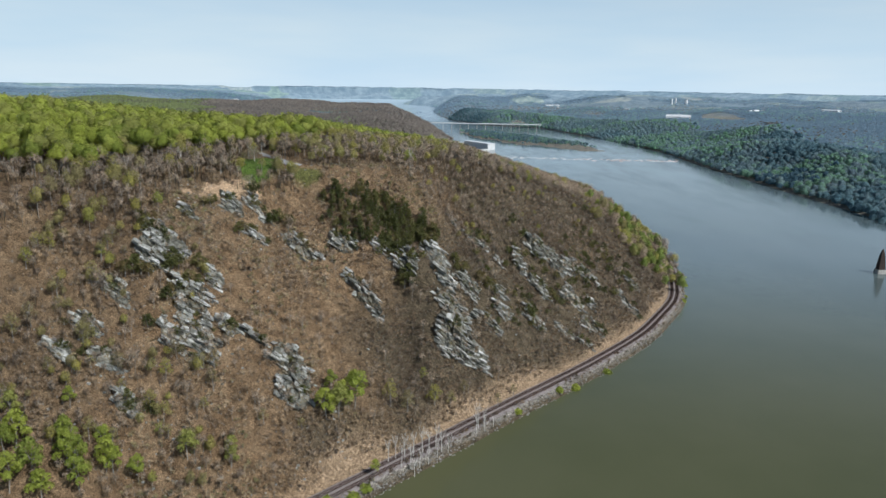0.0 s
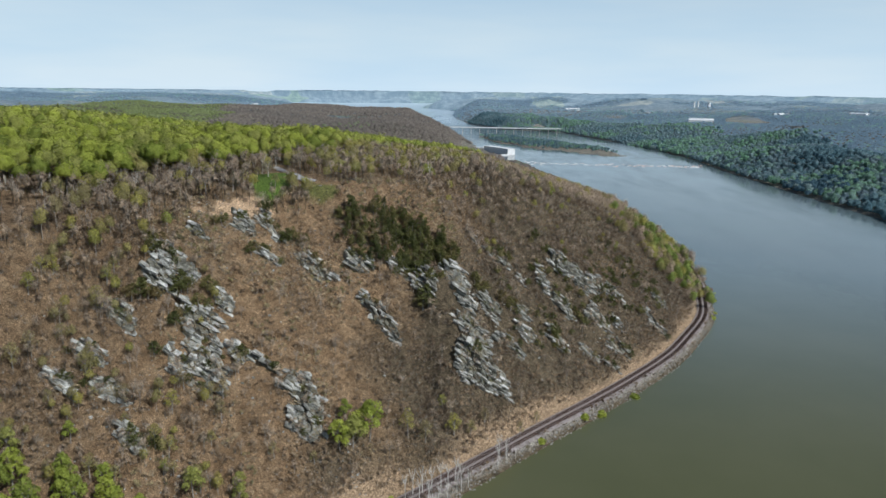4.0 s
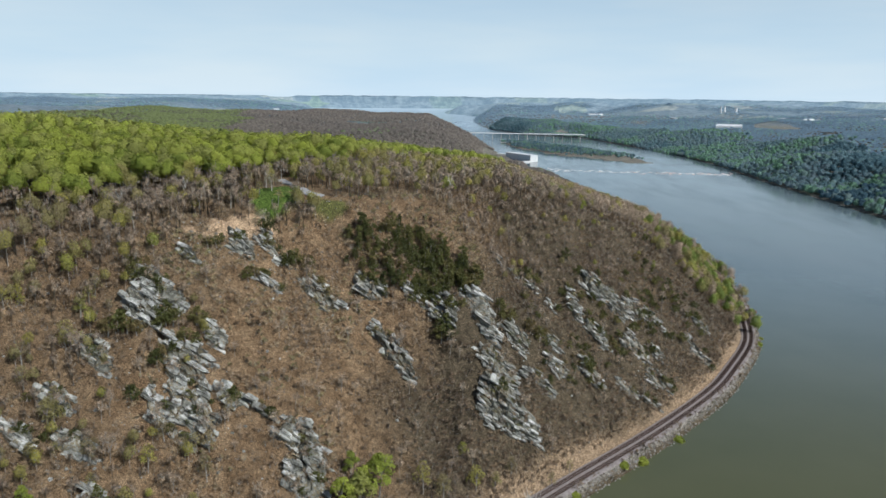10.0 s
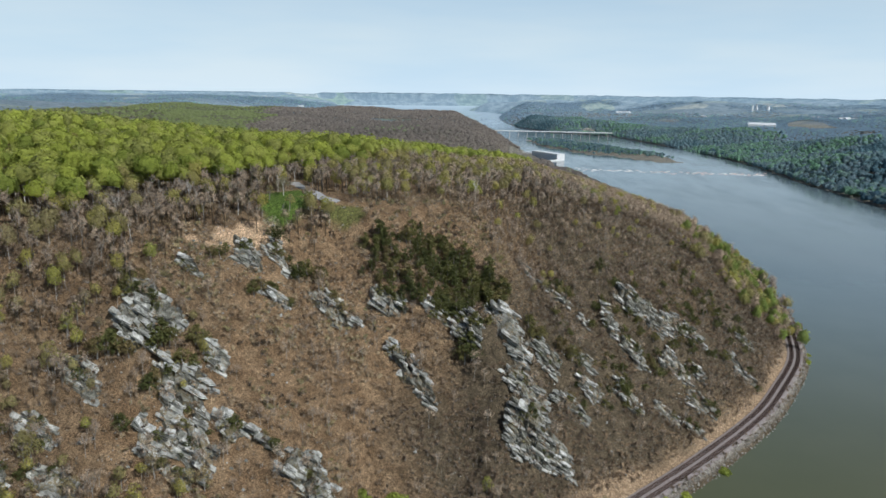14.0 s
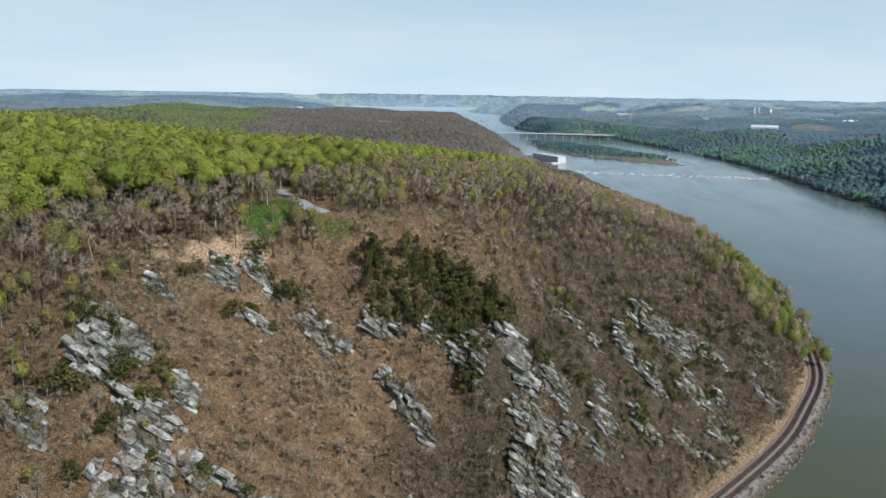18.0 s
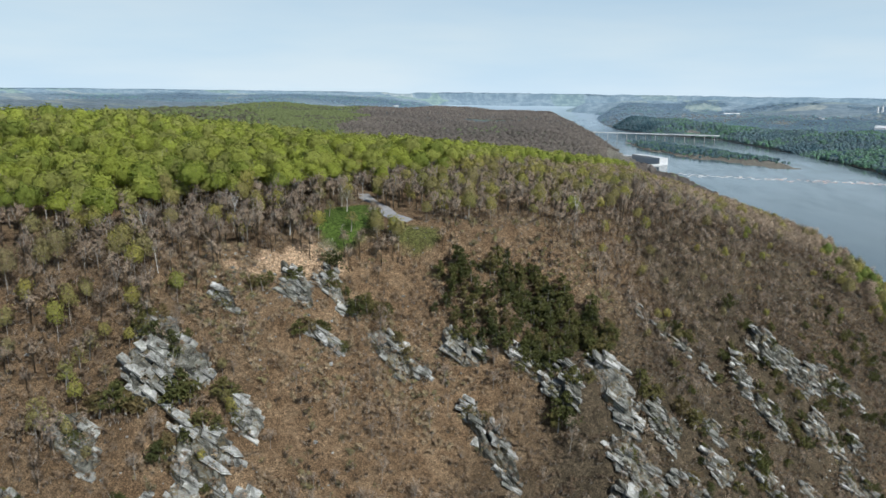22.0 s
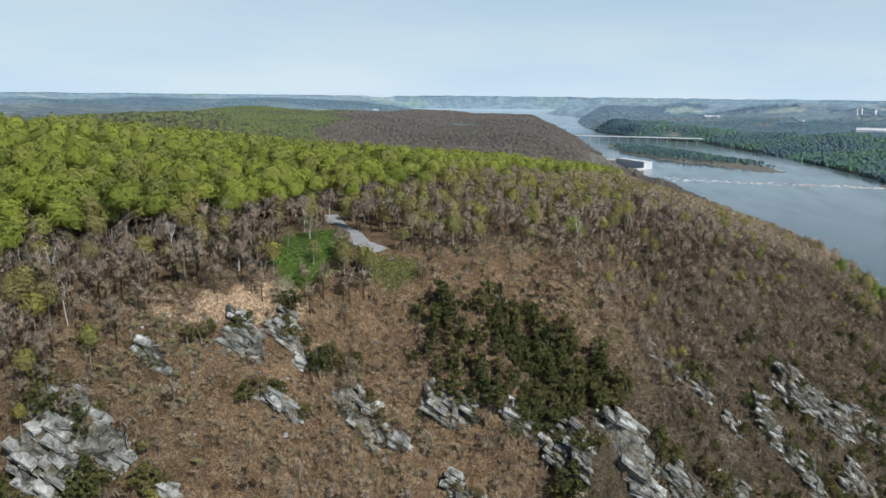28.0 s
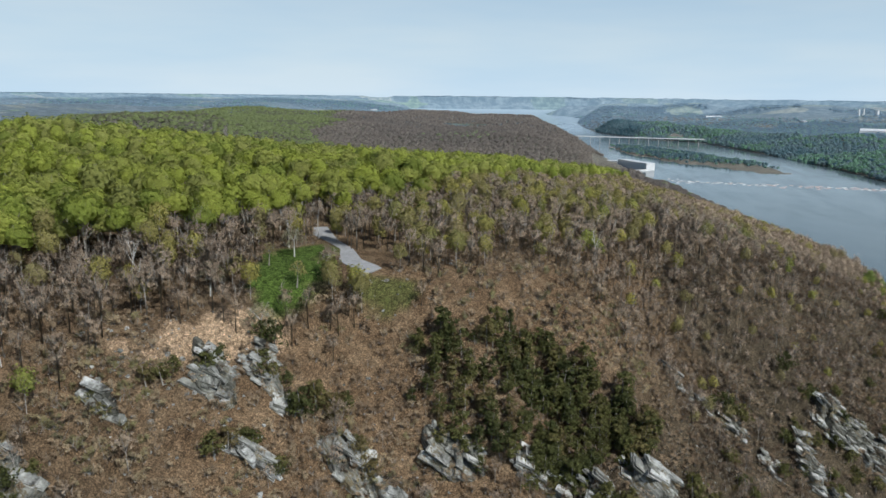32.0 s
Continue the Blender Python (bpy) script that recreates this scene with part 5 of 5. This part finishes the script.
# ---- the railway ----
def along_shore(off, y0, y1, gap):
    """A smooth line that keeps its distance from the water, at even steps."""
    line = SHORE[(SHORE[:, 1] > y0 - 60) & (SHORE[:, 1] < y1 + 60)]
    way = np.gradient(line, axis=0)
    way /= np.linalg.norm(way, axis=1)[:, None]
    line = line + np.stack([-way[:, 1], way[:, 0]], 1) * off
    run = np.concatenate([[0], np.cumsum(np.linalg.norm(np.diff(line, axis=0), axis=1))])
    at = np.arange(0, run[-1], gap)
    line = np.stack([np.interp(at, run, line[:, 0]), np.interp(at, run, line[:, 1])], 1)
    for _ in range(3):
        line[1:-1] = 0.25 * line[:-2] + 0.5 * line[1:-1] + 0.25 * line[2:]
    return line


def swept(name, line, profile, material, closed=True):
    """A profile of (across, up) carried along a line in the plane."""
    way = np.gradient(line, axis=0)
    way /= np.linalg.norm(way, axis=1)[:, None]
    side = np.stack([-way[:, 1], way[:, 0]], 1)
    n = len(profile)
    verts = []
    for p, s in zip(line, side):
        verts += [(p[0] + s[0] * a, p[1] + s[1] * a, z) for a, z in profile]
    faces = [[k * n + i, k * n + (i + 1) % n, (k + 1) * n + (i + 1) % n, (k + 1) * n + i] for k in range(len(line) - 1) for i in range(n if closed else n - 1)]
    faces += [list(range(n)), [(len(line) - 1) * n + i for i in range(n)][::-1]] if closed else []
    me = bpy.data.meshes.new(name)
    me.from_pydata(verts, [], faces)
    me.materials.append(material)
    return me


CENTRE = along_shore(8.4, 150, 1150, 3.0)
bed = new("ballast_bed", swept("ballast_bed", CENTRE, [(-5.4, 4.3), (-4.2, 4.95), (4.2, 4.95), (5.2, 4.3)], BALLAST))
tagged(bed, "dark grey-brown gravel bed under both tracks", "ballast", kind="structure")


def track(off):
    way = np.gradient(CENTRE, axis=0)
    way /= np.linalg.norm(way, axis=1)[:, None]
    side = np.stack([-way[:, 1], way[:, 0]], 1)
    line = CENTRE + side * off
    t = thing("railway_track", "rusty railway track on dark ties along the river", "railway track", "the two tracks", Matrix.Translation((line[0][0], line[0][1], 4.95)))
    back = t.matrix_basis.inverted()
    for g in (-0.75, 0.75):
        part("rail", swept("rail", line + side * g, [(-0.07, 5.1), (0.07, 5.1), (0.05, 5.28), (-0.05, 5.28)], RUST), t, "rust-brown steel rail", back)
    run = np.concatenate([[0], np.cumsum(np.linalg.norm(np.diff(line, axis=0), axis=1))])
    at = np.arange(0, run[-1], 0.75)
    px, py = np.interp(at, run, line[:, 0]), np.interp(at, run, line[:, 1])
    wx, wy = np.interp(at, run, way[:, 0]), np.interp(at, run, way[:, 1])
    box = np.array([(a, b, c) for c in (4.93, 5.1) for a, b in ((-1.3, -0.14), (1.3, -0.14), (1.3, 0.14), (-1.3, 0.14))])
    quad = np.array([(4, 5, 6, 7), (0, 1, 5, 4), (1, 2, 6, 5), (2, 3, 7, 6), (3, 0, 4, 7)])
    x = px[:, None] - wy[:, None] * box[:, 0] + wx[:, None] * box[:, 1]
    y = py[:, None] + wx[:, None] * box[:, 0] + wy[:, None] * box[:, 1]
    verts = np.stack([x, y, np.tile(box[:, 2], (len(at), 1))], -1).reshape(-1, 3)
    loops = (quad.ravel()[None] + (np.arange(len(at)) * 8)[:, None]).ravel()
    tagged(part("tie_row", mesh_from("tie_row", verts, loops, np.arange(len(at) * 5) * 4, [TIE]), t, "dark creosoted timber ties", back), kind="stuff")


track(-2.05)
track(2.05)


# ---- the drive and the lot on the hilltop ----
def draped(name, centre, widths, material, label, category, lift=0.12):
    line = np.array(centre, float)
    run = np.concatenate([[0], np.cumsum(np.linalg.norm(np.diff(line, axis=0), axis=1))])
    at = np.linspace(0, run[-1], 40)
    line2 = np.stack([np.interp(at, run, line[:, 0]), np.interp(at, run, line[:, 1])], 1)
    wide = np.interp(at, run, widths)
    way = np.gradient(line2, axis=0)
    way /= np.linalg.norm(way, axis=1)[:, None]
    side = np.stack([-way[:, 1], way[:, 0]], 1)
    cols = np.linspace(-0.5, 0.5, 7)
    p = line2[:, None] + side[:, None] * (cols[None, :, None] * wide[:, None, None])
    z = height(p[..., 0], p[..., 1])
    z = z.max(axis=1, keepdims=True) * 0.6 + z * 0.4 + lift
    top = np.concatenate([p, z[..., None]], -1).reshape(-1, 3)
    n = 7
    faces = [[k * n + i, k * n + i + 1, (k + 1) * n + i + 1, (k + 1) * n + i] for k in range(39) for i in range(n - 1)]
    low = top - (0, 0, 0.5)
    m = len(top)
    for k in range(39):
        faces += [[k * n, (k + 1) * n, m + (k + 1) * n, m + k * n], [k * n + n - 1, m + k * n + n - 1, m + (k + 1) * n + n - 1, (k + 1) * n + n - 1]]
    faces += [[i + 1, i, m + i, m + i + 1] for i in range(n - 1)]
    me = bpy.data.meshes.new(name)
    me.from_pydata(np.concatenate([top, low]).tolist(), [], faces)
    me.materials.append(material)
    return tagged(new(name, me), label, category, kind="structure")


draped("road", [(-87, 424), (-96, 431), (-102, 445), (-110, 454), (-117, 463), (-122, 474)], [7, 7, 4, 4, 7, 5], ASPHALT, "pale worn drive and turning place on the hilltop", "road")


# ---- far works on the river ----
def box_mesh(name, size, material, base=0.0, taper=1.0):
    x, y, z = size
    v = [(-x / 2, -y / 2, base), (x / 2, -y / 2, base), (x / 2, y / 2, base), (-x / 2, y / 2, base)]
    v += [(a * taper, b * taper, base + z) for a, b, _ in v]
    bm = bmesh.new()
    vs = [bm.verts.new(p) for p in v]
    for f in ((3, 2, 1, 0), (4, 5, 6, 7), (0, 1, 5, 4), (1, 2, 6, 5), (2, 3, 7, 6), (3, 0, 4, 7)):
        bm.faces.new([vs[i] for i in f])
    bmesh.ops.bevel(bm, geom=bm.edges[:], offset=min(x, y, z) * 0.02, segments=1, affect="EDGES")
    me = bpy.data.meshes.new(name)
    bm.to_mesh(me)
    bm.free()
    me.materials.append(material)
    return me


BLUE_GLASS = surface("blue_glass", [(0.3, (0.50, 0.57, 0.63)), (0.7, (0.56, 0.63, 0.69))], 0.2, 0.5, 0.3, spec=0.5)


def powerhouse():
    turn = math.degrees(math.atan2(1990 - 2092, 122 - 58))
    t = thing("powerhouse", "long pale power station hall beside the river", "power station", place=pose(98, 2050, 0, 0, 0, turn))
    part("wall", box_mesh("powerhouse_wall", (116, 24, 19), GLASSY, -3.0), t, "grey-blue glazed long wall")
    part("end_wall", box_mesh("powerhouse_end", (3, 24.4, 19.4), WHITE, -2.8), t, "white end wall", Matrix.Translation((58.5, 0, 0)))
    part("roof", box_mesh("powerhouse_roof", (119, 26, 1.2), ROOF), t, "pale flat roof", Matrix.Translation((0, 0, 16.1)))
    pane = box_mesh("powerhouse_window", (4.6, 0.5, 8), BLUE_GLASS)
    for n in range(17):
        part("window", pane, t, place=Matrix.Translation((-52 + 6.4 * n, -12.1, 4)))
    wing = thing("office_block", "low white block behind the power station", "building", place=pose(34, 2160, 3, 0, 0, -12))
    part("wall", box_mesh("office_wall", (62, 22, 8), WHITE, -4), wing)
    part("roof", box_mesh("office_roof", (64, 24, 0.8), ROOF), wing, "pale flat roof", Matrix.Translation((0, 0, 4.1)))
    apron = thing("tailrace_wall", "low white concrete wall at the water's edge", "wall", place=pose(105, 1978, 0, 0, 0, turn + 96))
    part("wall", box_mesh("tailrace_block", (58, 7, 6), WHITE, -3), apron)
    part("coping", box_mesh("tailrace_coping", (59, 8, 0.6), CONCRETE, 3.0), apron)


powerhouse()


def bridge():
    a, b = Vector((-75, 2926, 27)), Vector((384, 2895, 26))
    way = (b - a).normalized()
    t = thing("river_bridge", "long white concrete girder bridge on slender piers", "bridge", place=pose(*a, 0, 0, math.degrees(math.atan2(way.y, way.x))))
    long = (b - a).length
    part("deck", box_mesh("bridge_deck", (long, 12, 1.9), WHITE), t, "white bridge deck", Matrix.Translation((long / 2, 0, -1.9)))
    for s in (-5.8, 5.8):
        part("parapet", box_mesh("bridge_parapet", (long, 0.4, 1.1), WHITE), t, "white parapet", Matrix.Translation((long / 2, s, 0)))
    leg = box_mesh("bridge_pier", (1.7, 7, 31), CONCRETE, -33.4, 0.9)
    for n in range(1, 14):
        part("pier", leg, t, place=Matrix.Translation((long * n / 13.5, 0, 0)))


bridge()


def weir():
    """A low curved weir: a ragged line of pale stone, reddish where it is bare and white where the water breaks over it."""
    rng = np.random.RandomState(8)
    t = thing("weir", "long low weir of pinkish stone with white foam across the river", "weir", place=Matrix.Translation((365, 1770, 0)))
    blocks = [box_mesh("weir_block", (9, 7 + 3 * k, 1.0), m, -0.8, 0.7) for k, m in ((0, WEIR), (1, WEIR), (2, FOAM), (1, FOAM), (2, PINK), (3, PINK))]
    for n in range(120):
        f = n / 119
        x, y = -215 + 432 * f, 34 * (1 - f) ** 4 - 12 * f
        for k in range(3):
            part("weir_block", blocks[(rng.randint(4) if f < 0.45 else rng.randint(2, 6))], t, place=pose(x + rng.uniform(-2, 2), y + rng.normal(0, 13), -0.55 * rng.rand(), 0, 0, rng.normal(-3, 12)))


weir()


def old_pier():
    t = thing("old_bridge_pier", "dark tapering stone pier standing alone in the river", "stone pier", place=Matrix.Translation((423.5, 672, 0)))
    part("footing", box_mesh("pier_footing", (8.5, 8.5, 6), PALE_STONE, -2, 0.85), t, "pale stone footing")
    part("shaft", box_mesh("pier_shaft", (6.4, 6.0, 13), TIE, 4, 0.62), t, "dark stained stone shaft")
    part("cap", box_mesh("pier_cap", (4.0, 3.7, 7), TIE, 17, 0.2), t, "dark pointed top")


old_pier()


# Farm buildings and stacks across the river.
def far_building(x, y, long, wide, tall, turn, label, category="farm building"):
    px, py, pz = nearer(np.array([x]), np.array([y]), height(np.array([x]), np.array([y])))
    t = thing("far_building", label, category, "buildings on the plateau", pose(float(px[0]), float(py[0]), float(pz[0]), 0, 0, turn))
    part("wall", box_mesh("far_wall", (long, wide, tall), WHITE, -2), t)
    bm = bmesh.new()
    z = tall - 2
    pts = [(-long / 2, -wide / 2, z), (long / 2, -wide / 2, z), (long / 2, wide / 2, z), (-long / 2, wide / 2, z), (-long / 2, 0, z + wide * 0.25), (long / 2, 0, z + wide * 0.25)]
    vs = [bm.verts.new(p) for p in pts]
    for f in ((0, 1, 5, 4), (2, 3, 4, 5), (0, 4, 3), (1, 2, 5), (3, 2, 1, 0)):
        bm.faces.new([vs[i] for i in f])
    me = bpy.data.meshes.new("far_roof")
    bm.to_mesh(me)
    bm.free()
    me.materials.append(ROOF)
    part("roof", me, t, "pale pitched roof")


far_building(917, 2860, 92, 26, 9, -18, "very long white farm shed on the plateau")
for n, (x, y) in enumerate([(1375, 3540), (1400, 3320), (1420, 3335), (1450, 3330), (1040, 4170), (1560, 2950), (1610, 3000), (1250, 4000), (620, 4300), (660, 4330), (-1500, 5200), (-1300, 6000), (-700, 5800)]):
    far_building(x, y, 36 + 14 * (n % 3), 16, 9, 25 * n, "small white farm building among far fields")


def stack(x, y, tall, r):
    px, py, pz = nearer(np.array([x]), np.array([y]), height(np.array([x]), np.array([y])))
    t = thing("far_stack", "white industrial stack on the far plateau", "chimney", "far stacks", Matrix.Translation((float(px[0]), float(py[0]), float(pz[0]) - 4)))
    v, f = tube((0, 0, 0), (0, 0, tall), r, r * 0.7, 12)
    me = bpy.data.meshes.new("stack_shaft")
    me.from_pydata(v.tolist(), [], f)
    me.materials.append(WHITE)
    part("shaft", me, t)
    v, f = tube((0, 0, tall), (0, 0, tall + 2), r * 0.76, r * 0.76, 12)
    me = bpy.data.meshes.new("stack_rim")
    me.from_pydata(v.tolist(), [], f)
    me.materials.append(CONCRETE)
    part("rim", me, t)


stack(1364, 4400, 34, 5)
stack(1385, 4395, 34, 5)
stack(1440, 4370, 26, 10)
